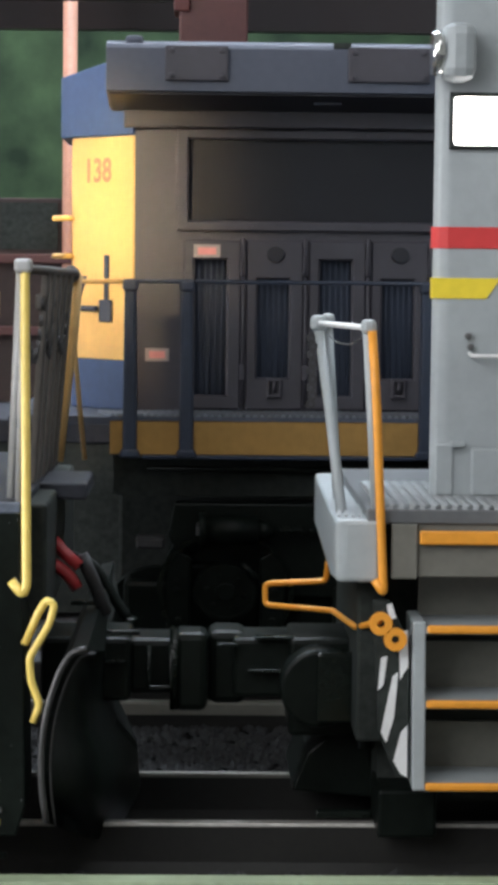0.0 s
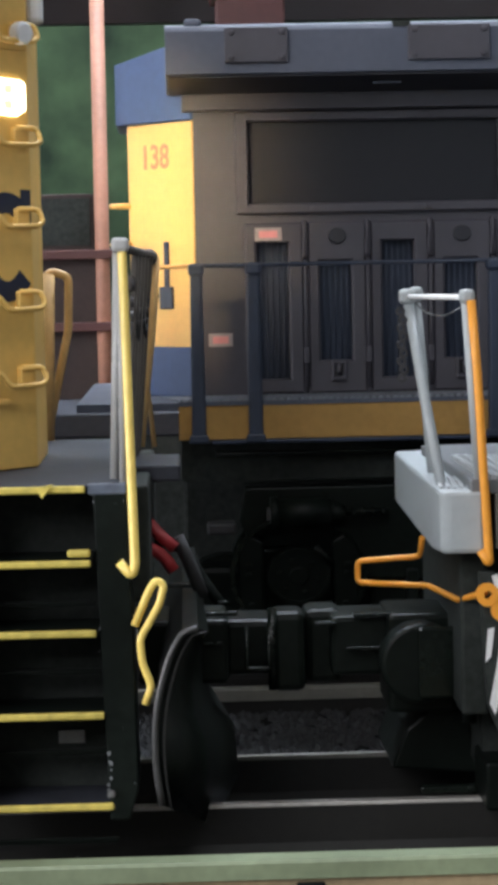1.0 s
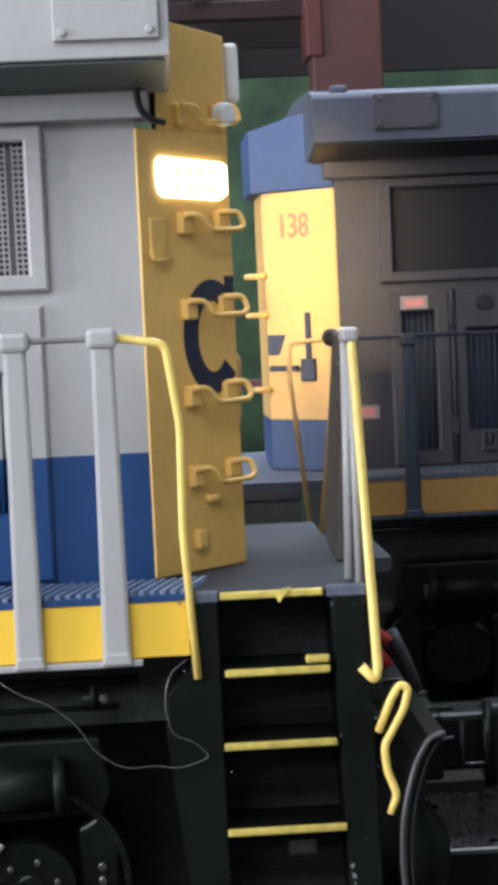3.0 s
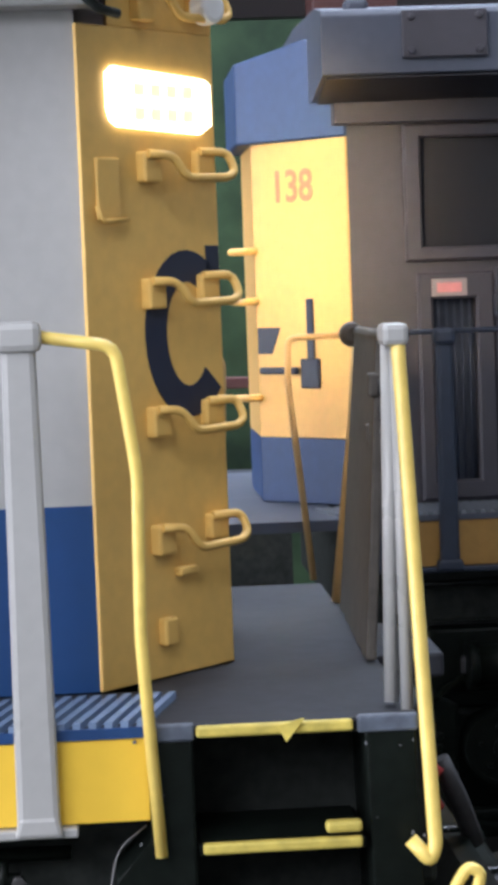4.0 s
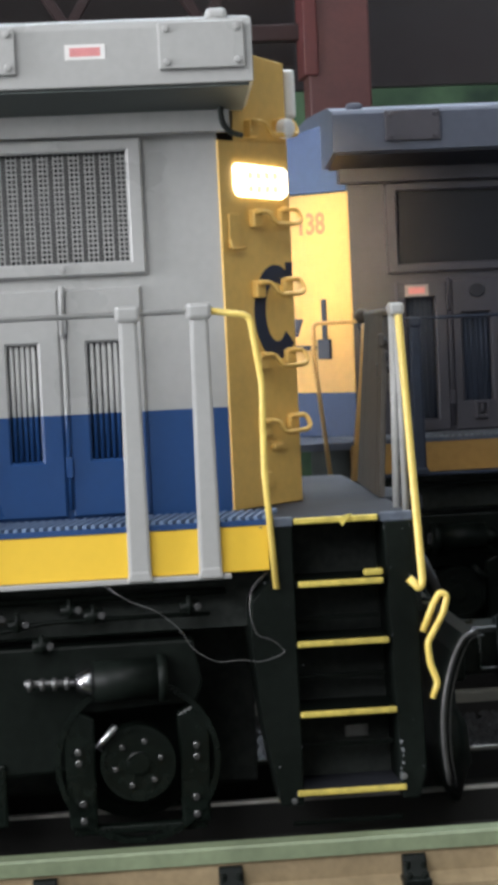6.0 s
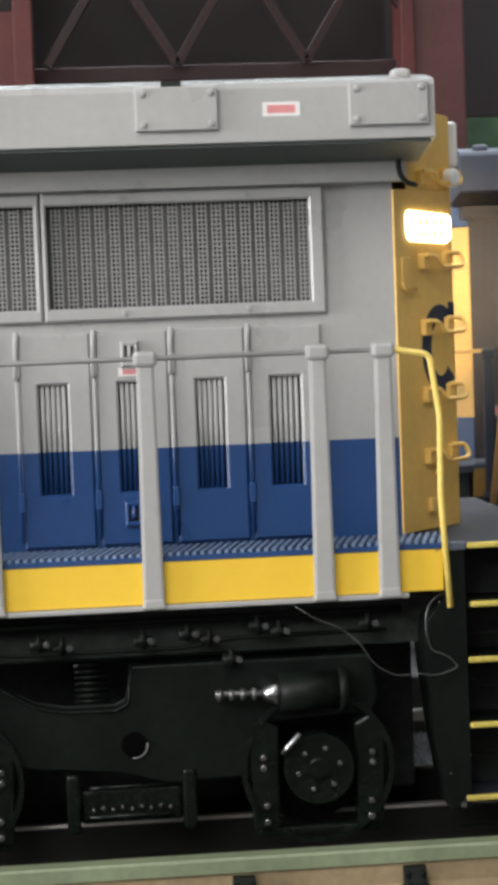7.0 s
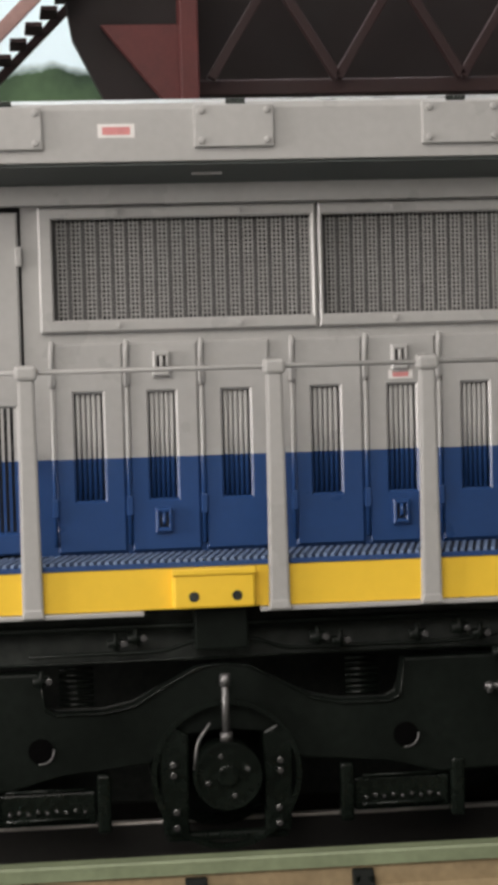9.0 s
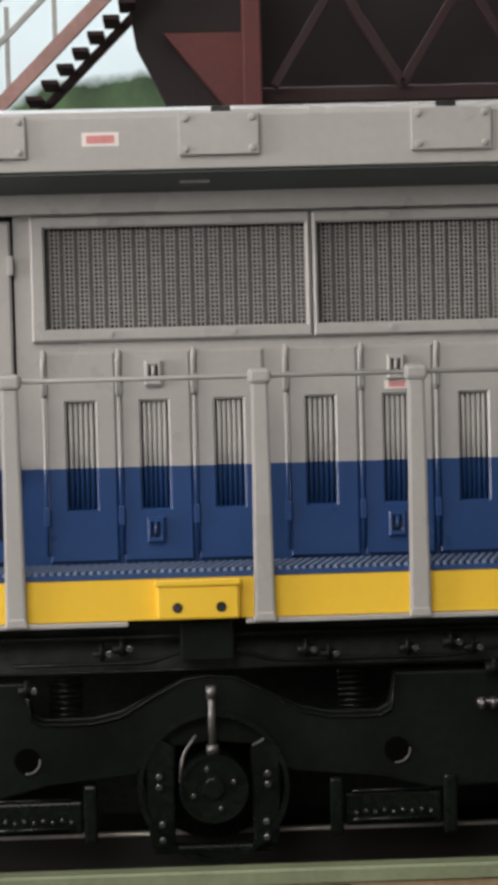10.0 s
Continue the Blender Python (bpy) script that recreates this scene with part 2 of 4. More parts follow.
# ---- locomotives ----
def frame_panel(bm, x0, x1, z0, z1, hx0, hx1, hz0, hz1, y0, y1, b=0.25):
    """A flat panel with one opening; y0 is its front, with chamfered outer and inner edges."""
    def loop(a, c, d, e, y):
        return [bm.verts.new(p) for p in ((a, y, d), (c, y, d), (c, y, e), (a, y, e))]
    ls = [loop(x0, x1, z0, z1, y1), loop(x0, x1, z0, z1, y0 + b), loop(x0 + b, x1 - b, z0 + b, z1 - b, y0),
          loop(hx0 - b, hx1 + b, hz0 - b, hz1 + b, y0), loop(hx0, hx1, hz0, hz1, y0 + b), loop(hx0, hx1, hz0, hz1, y1)]
    for p, q in zip(ls, ls[1:] + ls[:1]):
        for k in range(4):
            bm.faces.new([p[k], p[(k + 1) % 4], q[(k + 1) % 4], q[k]])
    return bm


def hole_wall(bm, x0, x1, z0, z1, y0, y1, holes, hz0, hz1):
    """A wall in one piece with a row of openings of one height."""
    xs = [x0] + [v for h in holes for v in h] + [x1]
    zs = [z0, hz0, hz1, z1]
    made = {}

    def at(i, j, y):
        if (i, j, y) not in made:
            made[i, j, y] = bm.verts.new((xs[i], y, zs[j]))
        return made[i, j, y]

    def full(i, j):
        return 0 <= i < len(xs) - 1 and 0 <= j < 3 and not (j == 1 and i % 2)
    for i in range(len(xs) - 1):
        for j in range(3):
            if not full(i, j):
                continue
            for y in (y0, y1):
                bm.faces.new([at(i, j, y), at(i + 1, j, y), at(i + 1, j + 1, y), at(i, j + 1, y)])
            for di, dj, p, q in ((-1, 0, (i, j), (i, j + 1)), (1, 0, (i + 1, j), (i + 1, j + 1)), (0, -1, (i, j), (i + 1, j)), (0, 1, (i, j + 1), (i + 1, j + 1))):
                if not full(i + di, j + dj):
                    bm.faces.new([at(*p, y0), at(*q, y0), at(*q, y1), at(*p, y1)])
    return bm


def chamfer_frame():
    """Local frame of the hood's end corner: s along it, -y out of it."""
    d = Vector((9.9, 10.7, 0)).normalized()
    n = Vector((-d.y, d.x, 0))
    return Matrix(((d.x, n.x, 0, 0.4), (d.y, n.y, 0, 12.7), (0, 0, 1, 0), (0, 0, 0, 1)))


CHAMFER = chamfer_frame()
BOARD = [(3.1, 74.0), (3.8, 73.6), (12.6, 73.3), (13.9, 74.0), (13.9, 76.9), (13.2, 77.3), (3.4, 77.8), (2.8, 77.3), (2.8, 74.9)]


def on_corner(bm):
    bm.transform(CHAMFER)
    return bm


def stanchion(loco, x, mat, top=60.0, foot=27.4, slim=1.0):
    bm = B()
    prism(bm, [(x - 1.4 * slim, foot), (x + 1.4 * slim, foot), (x + 1.1 * slim, top - 1), (x - 1.1 * slim, top - 1)], "y", -1.0, 0.3, 0.42)
    prism(bm, [(x - 1.6, foot - 0.1), (x + 1.6, foot - 0.1), (x + 1.25, foot + 1.3), (x - 1.25, foot + 1.3)], "y", -1.1, 0.35, 0.3)
    post = part("stanchion", bm, mat, loco)
    part("cap", box(B(), x - 1.5 * slim, x + 1.5 * slim, -1.45, 0.75, top - 1.6, top + 0.4, 0.5), mat, post)
    return post


def latch(door, x, z, mat):
    bm = B()
    frame_panel(bm, x, x + 2.3, z, z + 3.4, x + 0.55, x + 1.75, z + 0.7, z + 2.7, 11.5, 12.6, 0.2)
    tube(bm, [(x + 1.15, 12.1, z + 1.0), (x + 1.15, 11.5, z + 1.4), (x + 1.15, 11.7, z + 2.8)], 0.28, 6)
    lt = part("latch", bm, mat, door)
    # dark plate in the latch opening, coloured as the shade in it
    part("latch_recess", box(B(), x + 0.5, x + 1.8, 12.38, 12.44, z + 0.6, z + 2.8), inside_shade, door)


def door(loco, x0, x1, win, style, z0=34.3, z1=62.9, wz0=41.5, wz1=56.1):
    bm = frame_panel(B(), x0 + 0.2, x1 - 0.45, z0, z1, win[0], win[1], wz0, wz1, 12.45, 13.2, 0.3)
    d = part("door", bm, style["side"], loco, style["door_label"])
    n = 5
    for i in range(n):
        x = win[0] + (i + 0.75) * (win[1] - win[0]) / (n + 0.5)
        part("slat", tube(B(), [(x, 13.3, wz0), (x, 13.3, wz1)], 0.12 if style["far"] else 0.29, 8), style["slat"], d)
    bm = B()
    tube(bm, [(x0 + 0.1, 12.25, z1 + 0.35), (x0 - 0.05, 12.2, z1 - 1.2), (x0 - 0.05, 12.2, z1 - 6)], 0.38, 8)
    tube(bm, [(x0 - 0.05, 12.3, z1 - 6), (x0 - 0.05, 12.3, z0 + 1)], 0.28, 8)
    part("edge_strip", bm, style["side"], d)
    for z in (57.2, 39.3):
        part("hinge", box(B(), x0 - 0.45, x0 + 0.4, 11.9, 12.7, z, z + 2.7, 0.15), style["side"], d)
    return d


def screen(loco, x0, x1, style, ml=1.9, mr=1.9):
    """A framed radiator screen; ml and mr are the widths of its upright bars."""
    z0, z1, m = 64.4, 81.4, 1.7
    fr = part("screen_frame", frame_panel(B(), x0, x1, z0, z1, x0 + ml, x1 - mr, z0 + m, z1 - m, 12.1, 13.6, 0.25), style["top"], loco)
    for z in (z0 + 0.9, z1 - 0.9):
        for k in (0.28, 0.72):
            part("bolt", disc(B(), (x0 + (x1 - x0) * k, 11.75, z), 0.38, 0.5, "y", 10, 0.1), style["top"], fr)
    # ladders of fine wire, two holes wide, between dark upright strips
    bm, dark = B(), B()
    w, pitch = x1 - x0 - ml - mr, 1.94
    n, rows = int(w / pitch), 23
    pitch = w / n
    step = (z1 - z0 - 2 * m) / rows
    if style["far"]:
        for j in range(1, 2 * rows):
            z = z0 + m + j * step / 2
            box(bm, x0 + ml, x1 - mr, 13.55, 13.75, z - 0.1, z + 0.1)
        box(dark, x0 + ml, x1 - mr, 14.0, 14.2, z0 + m, z1 - m)
    else:
        for i in range(n):
            a = x0 + ml + i * pitch
            box(dark, a, a + pitch * 0.27, 13.8, 14.2, z0 + m, z1 - m)
            for k in (0.36, 0.66, 0.95):
                box(bm, a + pitch * k - 0.09, a + pitch * k + 0.09, 13.55, 13.8, z0 + m, z1 - m)
            for j in range(1, rows):
                z = z0 + m + j * step
                box(bm, a + pitch * 0.3, a + pitch, 13.5, 13.75, z - 0.095, z + 0.095)
    part("wire_mesh", bm, style["mesh"], fr, "fine grey wire mesh")
    part("mesh_backing", dark, style["strips"], fr)
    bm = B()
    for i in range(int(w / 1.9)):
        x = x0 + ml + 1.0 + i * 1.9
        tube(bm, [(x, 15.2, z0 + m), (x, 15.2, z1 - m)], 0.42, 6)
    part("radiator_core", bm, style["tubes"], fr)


def hatch(loco, x0, x1, style):
    h = part("hatch", box(B(), x0, x1, -0.75, 0.1, 88.1, 93.6, 0.14), style["top"], loco)
    for x in (x0 + 0.9, x1 - 0.9):
        for z in (88.9, 92.8):
            part("bolt", disc(B(), (x, -1.15, z), 0.44, 0.5, "y", 12, 0.15), style["top"], h)


def notice(loco, x0, x1, z0, z1, y, paper=None):
    """A white sticker with rows of unreadable red print, as bars."""
    s = part("sticker", box(B(), x0, x1, y - 0.06, y + 0.05, z0, z1), paper or white_print, loco, "white sticker with red print")
    h = (z1 - z0)
    part("print", box(B(), x0 + 0.6, x1 - 0.6, y - 0.1, y - 0.05, z0 + h * 0.22, z1 - h * 0.22), red_print, s)


def grab_iron(loco, z, mat):
    bm = B()
    box(bm, 5.8, 7.6, -0.9, 0.2, z - 0.3, z + 1.9, 0.2)
    box(bm, 11.8, 13.8, -0.7, 0.2, z + 0.2, z + 2.1, 0.2)
    tube(bm, bent([(6.0, -1.0, z + 1.7), (8.0, -1.6, z + 1.6), (9.0, -1.9, z), (13.8, -1.9, z + 0.1), (14.8, -1.7, z + 0.6), (14.7, -1.1, z + 2.0), (12.0, -0.6, z + 2.0)], 0.8), 0.32, 8)
    part("grab_iron", on_corner(bm), mat, loco)


def truck(loco, xc, mats, span=48.5, shine=True):
    """A three-axle bogie with its near side frame, springs, boxes and brake gear, centred at xc."""
    fm, gm = mats
    bright, dull, sparkle = (steel, dull_steel, bolt_gloss) if shine else (gm, gm, gm)
    # bolster stretched into a filler block that keeps the gaps behind dark
    part("bolster", box(B(), xc - 54, xc + 65, 24, 42, -3.0, 20.2, 0.5), black_mat, loco)
    right = [(0, 19.6), (3.5, 19.2), (8, 16.8), (12, 14.4), (16, 13.6), (22.5, 13.6), (24.0, 14.4), (24.5, 19.4), (56, 19.4), (57, 14), (56, 11.5), (42.5, 11.5), (41, 4), (29, 3.6), (22, 6), (10, 6.5), (8, 10.5), (0, 11)]
    poly = [(xc + x, z) for x, z in right] + [(xc - x, z) for x, z in right[::-1][1:-1]]
    frame_ob = part("truck_frame", prism(B(), poly, "y", 4.2, 7.6, 0.35), fm, loco)
    bm = B()
    edge = [(xc + sx * x, 3.95, z + 0.1) for sx, pts in ((-1, right[7::-1]), (1, right[1:8])) for x, z in pts]
    tube(bm, edge, 0.15, 6)
    tube(bm, [(xc - 56, 4.0, 20.6), (xc + 56, 4.0, 20.6)], 0.16, 6)
    part("frame_rib", bm, gm, frame_ob)
    for sx in (-1, 1):
        hx = xc + sx * 24.6
        # no hole is cut: a near-black disc gives its shade
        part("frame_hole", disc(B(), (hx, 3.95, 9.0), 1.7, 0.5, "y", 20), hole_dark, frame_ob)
        bm = B()
        # crescent bar low on the right, modelling the lit edge of the hole
        arc = [(hx + 1.7 * math.cos(a), 3.9, 9.0 + 1.7 * math.sin(a)) for a in [radians(v) for v in range(-100, 20, 12)]]
        tube(bm, arc, 0.13, 6)
        part("hole_rim", bm, dull, frame_ob)
        # brake beams and a row of bolts low between the wheels
        bx = xc + sx * 24.0
        bm = box(B(), bx - 6.5, bx + 6.5, 4.6, 6.5, -1.2, 3.2, 0.3)
        tube(bm, [(bx - 5.5, 4.3, 3.6), (bx + 5.0, 4.3, 3.6)], 0.2, 6)
        tube(bm, [(bx - 5.5, 4.3, -0.3), (bx + 5.5, 4.3, -0.3)], 0.3, 6)
        br = part("brake_beam", bm, gm, loco)
        for k in range(9):
            part("bolt", disc(B(), (bx - 5 + k * 1.25, 4.1, 0.6 + 0.25 * (k % 2)), 0.26, 0.5, "y", 8, 0.08), sparkle, br)
        for e in (-7.6, 7.6):
            part("brake_hanger", box(B(), bx + e - 0.9, bx + e + 0.9, 3.6, 6.4, -2.4, 5.5, 0.4), gm, loco)
        # spring stacks seen through the frame's dips
        for k in range(7):
            bm = tube(B(), [(xc + sx * 19.5 - 2.3, 9, 14.2 + k * 0.8), (xc + sx * 19.5 + 2.3, 9, 14.2 + k * 0.8)], 0.3, 6)
            part("spring_leaf", bm, gm, loco)
    for i, ax in enumerate((xc - span, xc, xc + span)):
        wheel = part("wheel", disc(B(), (ax, 15.5, 5.0), 9.6, 5.0, "y", 48, 0.4), black, loco)
        part("rim", ring(B(), (ax, 14.9, 5.0), 8.0, 9.6, 1.2, "y", 48), black_gloss, wheel)
        part("guard_ring", ring(B(), (ax, 2.7, 5.0), 9.4, 10.1, 1.0, "y", 48), black_gloss, loco)
        r = 4.6
        ab = part("axle_box", disc(B(), (ax, 1.9, 5.0), r, 4.5, "y", 32, 0.5), gm, loco)
        part("box_rim", ring(B(), (ax, 1.6, 5.0), r - 0.5, r, 0.5, "y", 32), gm, ab)
        part("box_cap", disc(B(), (ax, 1.4, 5.0), 1.5, 0.8, "y", 16, 0.2), gm, ab)
        for k in range(4 if i == 1 else 6):
            a = 2 * math.pi * (k + 0.2) / (4 if i == 1 else 6)
            part("bolt", disc(B(), (ax + 2.8 * math.cos(a), 1.35, 5.0 + 2.8 * math.sin(a)), 0.36, 0.6, "y", 8, 0.1), sparkle, ab)
        for sx in (-1, 1):
            bm = prism(B(), [(ax + sx * 5.2, -3.2), (ax + sx * 8.6, -3.0), (ax + sx * 9.0, 9.5), (ax + sx * 7.0, 11.6), (ax + sx * 5.0, 10.5)], "y", 2.9, 6.2, 0.35)
            pd = part("pedestal", bm, gm, loco)
            for z in (-1.9, 0.2, 5.2, 6.6):
                part("bolt", disc(B(), (ax + sx * (6.9 + 0.3 * (z > 3)), 2.4, z), 0.48, 0.7, "y", 8, 0.14), sparkle, pd)
        part("tie_bar", box(B(), ax - 8.2, ax + 8.2, 3.4, 5.4, -4.0, -2.9, 0.3), gm, loco)
    # damper over the middle axle
    bm = B()
    tube(bm, [(xc, 2.2, 18.4), (xc, 2.2, 10.2)], 0.5, 8)
    tube(bm, [(xc, 2.2, 18.6), (xc, 2.2, 17.0)], 0.7, 8)
    tube(bm, [(xc, 2.2, 10.8), (xc, 2.2, 9.6)], 0.85, 8)
    part("damper", bm, dull, loco, "dull steel damper rod")
    bm = B()
    tube(bm, bent([(xc - 2.2, 1.8, 12.2), (xc - 4.0, 1.8, 9.6), (xc - 4.4, 1.8, 6.0)], 1.2), 0.22, 6)
    part("pipe", bm, dull, loco)
    # brake cylinder over the end axle
    for cx in (xc + span - 0.6,):
        bm = B()
        tube(bm, [(cx - 4.2, 2.4, 15.2), (cx + 3.8, 2.4, 15.2)], 2.5, 24)
        tube(bm, [(cx + 3.5, 2.4, 15.2), (cx + 4.6, 2.4, 15.2)], 2.9, 24)
        cyl = part("brake_cylinder", bm, black, loco)
        bm = B()
        tube(bm, [(cx - 4.2, 2.4, 15.2), (cx - 6.4, 2.4, 15.2)], 2.0, 20, True, 1.0)
        part("cylinder_head", bm, bright, cyl, "bright steel cone")
        bm = B()
        tube(bm, [(cx - 6.2, 2.4, 15.2), (cx - 12.6, 2.4, 15.4)], 0.45, 8)
        for k in range(4):
            tube(bm, [(cx - 7.2 - k * 1.5, 2.4, 15.2), (cx - 7.8 - k * 1.5, 2.4, 15.2)], 0.85, 6)
        part("piston_rod", bm, dull, cyl)
        bm = tube(B(), [(cx - 1.9, 1.2, 9.9), (cx - 4.2, 1.2, 7.2)], 0.5, 8)
        part("link", bm, bright, loco)


def locomotive(name, base, label, style):
    """A hood unit. Its end corner stands at x = 0, its side railings at y = 0, before PLACE moves it."""
    far = style["far"]
    loco = thing(name, *base, label, "locomotive")
    L = -130.0
    wz0, wz1 = 41.5, 56.1
    if far:
        wz0, wz1 = 36.6, 60.0
        wins = [(-13.6 - 9.4 * k, -8.8 - 9.4 * k) for k in range(7)]
        seams = [(-16.0 - 9.4 * k, -6.6 - 9.4 * k) for k in range(7)]
    else:
        wins = [(-17.1, -13.0), (-27.1, -23.3), (-37.5, -33.6), (-48.1, -44.2), (-60.5, -56.7), (-70.6, -66.9), (-80.7, -76.8)]
        seams = [(-20.0, -9.6), (-30.3, -20.0), (-40.6, -30.3), (-50.8, -40.6), (-63.3, -53.4), (-73.5, -63.3), (-83.6, -73.5)]
    # lower side wall, its back, and the doors
    hw = part("hood_side", hole_wall(B(), -87.2, 0.35, 34.0, 64.2, 13.1, 14.2, sorted(wins), wz0, wz1), style["side"], loco)
    # sheet behind the slats; on the near locomotive its colour holds the gaps' shade
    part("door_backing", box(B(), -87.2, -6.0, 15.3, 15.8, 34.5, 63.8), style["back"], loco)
    part("hood_core", box(B(), L, -0.5, 15.9, 49.0, 34.0, 86.0), inside_shade, loco)
    part("hood_back", box(B(), L, 0.5, 50.8, 52.3, 34.0, 86.0), style["side"], loco)
    for i, (w, s) in enumerate(zip(wins, seams)):
        if far and i % 2:
            d = door(loco, s[0], s[1], w, style, wz0=39.8, wz1=56.4)
        elif far:
            d = door(loco, s[0], s[1], w, style, wz0=36.8, wz1=59.6)
        else:
            d = door(loco, s[0], s[1], w, style)
        if i in ((1, 3) if far else (2, 5)):
            if not far:
                latch(d, s[0] + 3.6, 58.2, style["side"])
            latch(d, s[0] + 3.4, 36.4 if far else 36.9, style["side"])
            if i == 2:
                notice(loco, w[0] + 0.1, w[1] - 0.4, 56.9, 58.1, 12.35)
    if far:
        notice(loco, -12.6, -8.6, 59.9, 62.1, 12.3, dull_print)
        notice(loco, -5.0, -1.4, 42.4, 44.6, 13.0, dull_print)
        for x in (-20.9, -39.6):
            bm = disc(B(), (x, 12.0, 60.6), 1.35, 0.6, "y", 16, 0.15)
            part("vent_cap", bm, far_black, loco)
    # upper side wall with the two radiator screens
    s0, s1, s2 = (-5.9, -46.0, -86.0) if far else (-9.2, -46.9, -84.9)
    bm = hole_wall(B(), -87.2, 0.35, 64.2, 82.0, 13.1, 14.2, [(s2 + 1.9, s1 - 0.8), (s1 + 0.8, s0 - 1.9)], 66.1, 79.7)
    part("screen_wall", bm, style["top"], loco)
    screen(loco, s1 + 0.15, s0, style, ml=0.65)
    screen(loco, s2, s1 - 0.15, style, mr=0.65)
    # plain engine door further along
    bm = frame_panel(B(), L, -87.6, 34.4, 80.8, -94.5, -88.6, 37.5, 54.5, 12.6, 14.0, 0.3)
    d = part("engine_door", bm, style["side"], loco)
    for k in range(7):
        part("slat", box(B(), -94.1 + k * 0.85, -93.7 + k * 0.85, 13.1, 13.6, 37.5, 54.5), style["slat"], d)
    part("hinge", box(B(), -88.0, -87.2, 12.0, 12.8, 73.5, 76.2, 0.15), style["side"], d)
    part("hinge", box(B(), -88.0, -87.2, 12.0, 12.8, 45.5, 48.2, 0.15), style["side"], d)
    # radiator housing under the roof
    prof = [(0.0, 86.4), (0.0, 93.2), (0.5, 94.0), (6, 95.0), (32.5, 96.0), (59, 95.0), (64.5, 94.0), (65, 93.2), (65, 86.4), (54, 84.6), (11, 84.6)]
    part("radiator_housing", prism(B(), prof, "x", L, 4.1, 0.15), style["roof"], loco)
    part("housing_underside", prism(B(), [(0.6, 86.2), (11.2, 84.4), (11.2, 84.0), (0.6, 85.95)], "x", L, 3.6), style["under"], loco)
    part("housing_ledge", box(B(), L, 1.9, 10.4, 13.2, 81.5, 84.3, 0.2), style["top"], loco)
    if not far:
        bm = tube(B(), bent([(0.9, 9.2, 86.0), (0.7, 9.7, 83.8), (1.0, 10.0, 82.2), (2.0, 10.4, 81.2), (3.4, 12.0, 81.0)], 1.0), 0.36, 8)
        part("drain_pipe", bm, black_mat, loco)
    for x0, x1 in (((-13.4, -4.4), (-42.3, -30.6), (-72, -61.5)) if far else ((-7.1, 3.1), (-34.4, -24.0), (-64.5, -54.1), (-94.5, -84.2))):
        hatch(loco, x0, x1, style)
    for x0 in (-60.2, -31.0, -90.5):
        # thin dark blocks on the roof edge stand for shaded notches
        part("lifting_slot", box(B(), x0, x0 + 2.5, -0.08, 0.9, 93.45, 94.35), black_mat, loco)
    part("lifting_eye", box(B(), -1.2, 1.4, 1.2, 3.6, 93.8, 95.4, 0.6), style["roof"], loco)
    if not far:
        notice(loco, -18.2, -13.4, 89.6, 91.4, -0.02)
        notice(loco, -77.0, -72.2, 89.5, 91.3, -0.02)
    part("maker_mark", box(B(), -64.5 if not far else -30, -60.5 if not far else -26, 4.6, 5.0, 84.9, 85.3), style["roof"], loco)
    # hood end with cut corners
    plan = [(0.1, 13.4), (0.45, 12.75), (10.3, 23.4), (10.3, 41.6), (0.45, 52.25), (0.1, 51.6)]
    if far:
        part("hood_end", prism(B(), plan, "z", 42.4, 80.2, 0.12), far_yellow, loco)
        part("hood_end_foot", prism(B(), plan, "z", 34.0, 42.4, 0.12), far_blue, loco)
        wide = [(0.1, 13.4), (0.45, 12.75), (4.6, 15.6), (12.0, 23.0), (12.0, 42.0), (4.6, 49.4), (0.45, 52.25), (0.1, 51.6)]
        top = prism(B(), wide, "z", 80.2, 92.6, 0.3)
        for v in top.verts:
            if v.co.z > 90 and v.co.x > 6:
                v.co.z -= 2.0
        part("hood_end_top", top, far_blue, loco, "blue hood top with worn edge")
        # dark print and door furniture on the corner
        bm = B()
        box(bm, 5.6, 6.6, -0.35, 0.05, 52.5, 60.2, 0.15)
        part("door_bar", on_corner(bm), far_door, loco)
        bm = box(B(), 4.8, 7.6, -0.5, 0.05, 48.8, 52.6, 0.2)
        part("lock_box", on_corner(bm), far_door, loco)
        bm = prism(B(), [(10.8, 56.6), (14.4, 56.6), (14.4, 53.2), (12.2, 53.2)], "y", -0.1, 0.05)
        part("logo_stroke", on_corner(bm), far_door, loco)
        bm = box(B(), 8.0, 13.6, -0.9, -0.1, 50.6, 51.5, 0.2)
        part("door_latch", on_corner(bm), far_door, loco)
        for z in (66.5, 60.0, 47.5):
            bm = tube(B(), bent([(14.2, -0.2, z), (14.6, -2.0, z), (16.6, -2.0, z), (16.6, 0.0, z)], 0.6), 0.5, 6)
            part("grab_iron", on_corner(bm), far_yellow, loco)
    else:
        part("hood_end", prism(B(), plan, "z", 34.0, 80.6, 0.12), hood_yellow, loco, "golden yellow hood end")
        top = B()
        prism(top, [(2.6, 15.2), (10.3, 23.4), (10.3, 41.6), (2.6, 50)], "z", 80.6, 92.2, 0.12)
        for v in top.verts:
            if v.co.z > 85:
                v.co.z -= 0.17 * (v.co.x - 2.6)
        part("hood_end_top", top, hood_yellow, loco, "golden yellow hood top")
        nb = part("number_board", on_corner(prism(B(), BOARD, "y", -0.35, 0.1)), lit, loco, "lit warm white number board")
        for z in (75.8, 74.1):
            for k in range(4):
                part("inscription", on_corner(box(B(), 5.4 + k * 1.75, 6.5 + k * 1.75, -0.42, -0.34, z, z + 0.9)), digit_mat, nb)
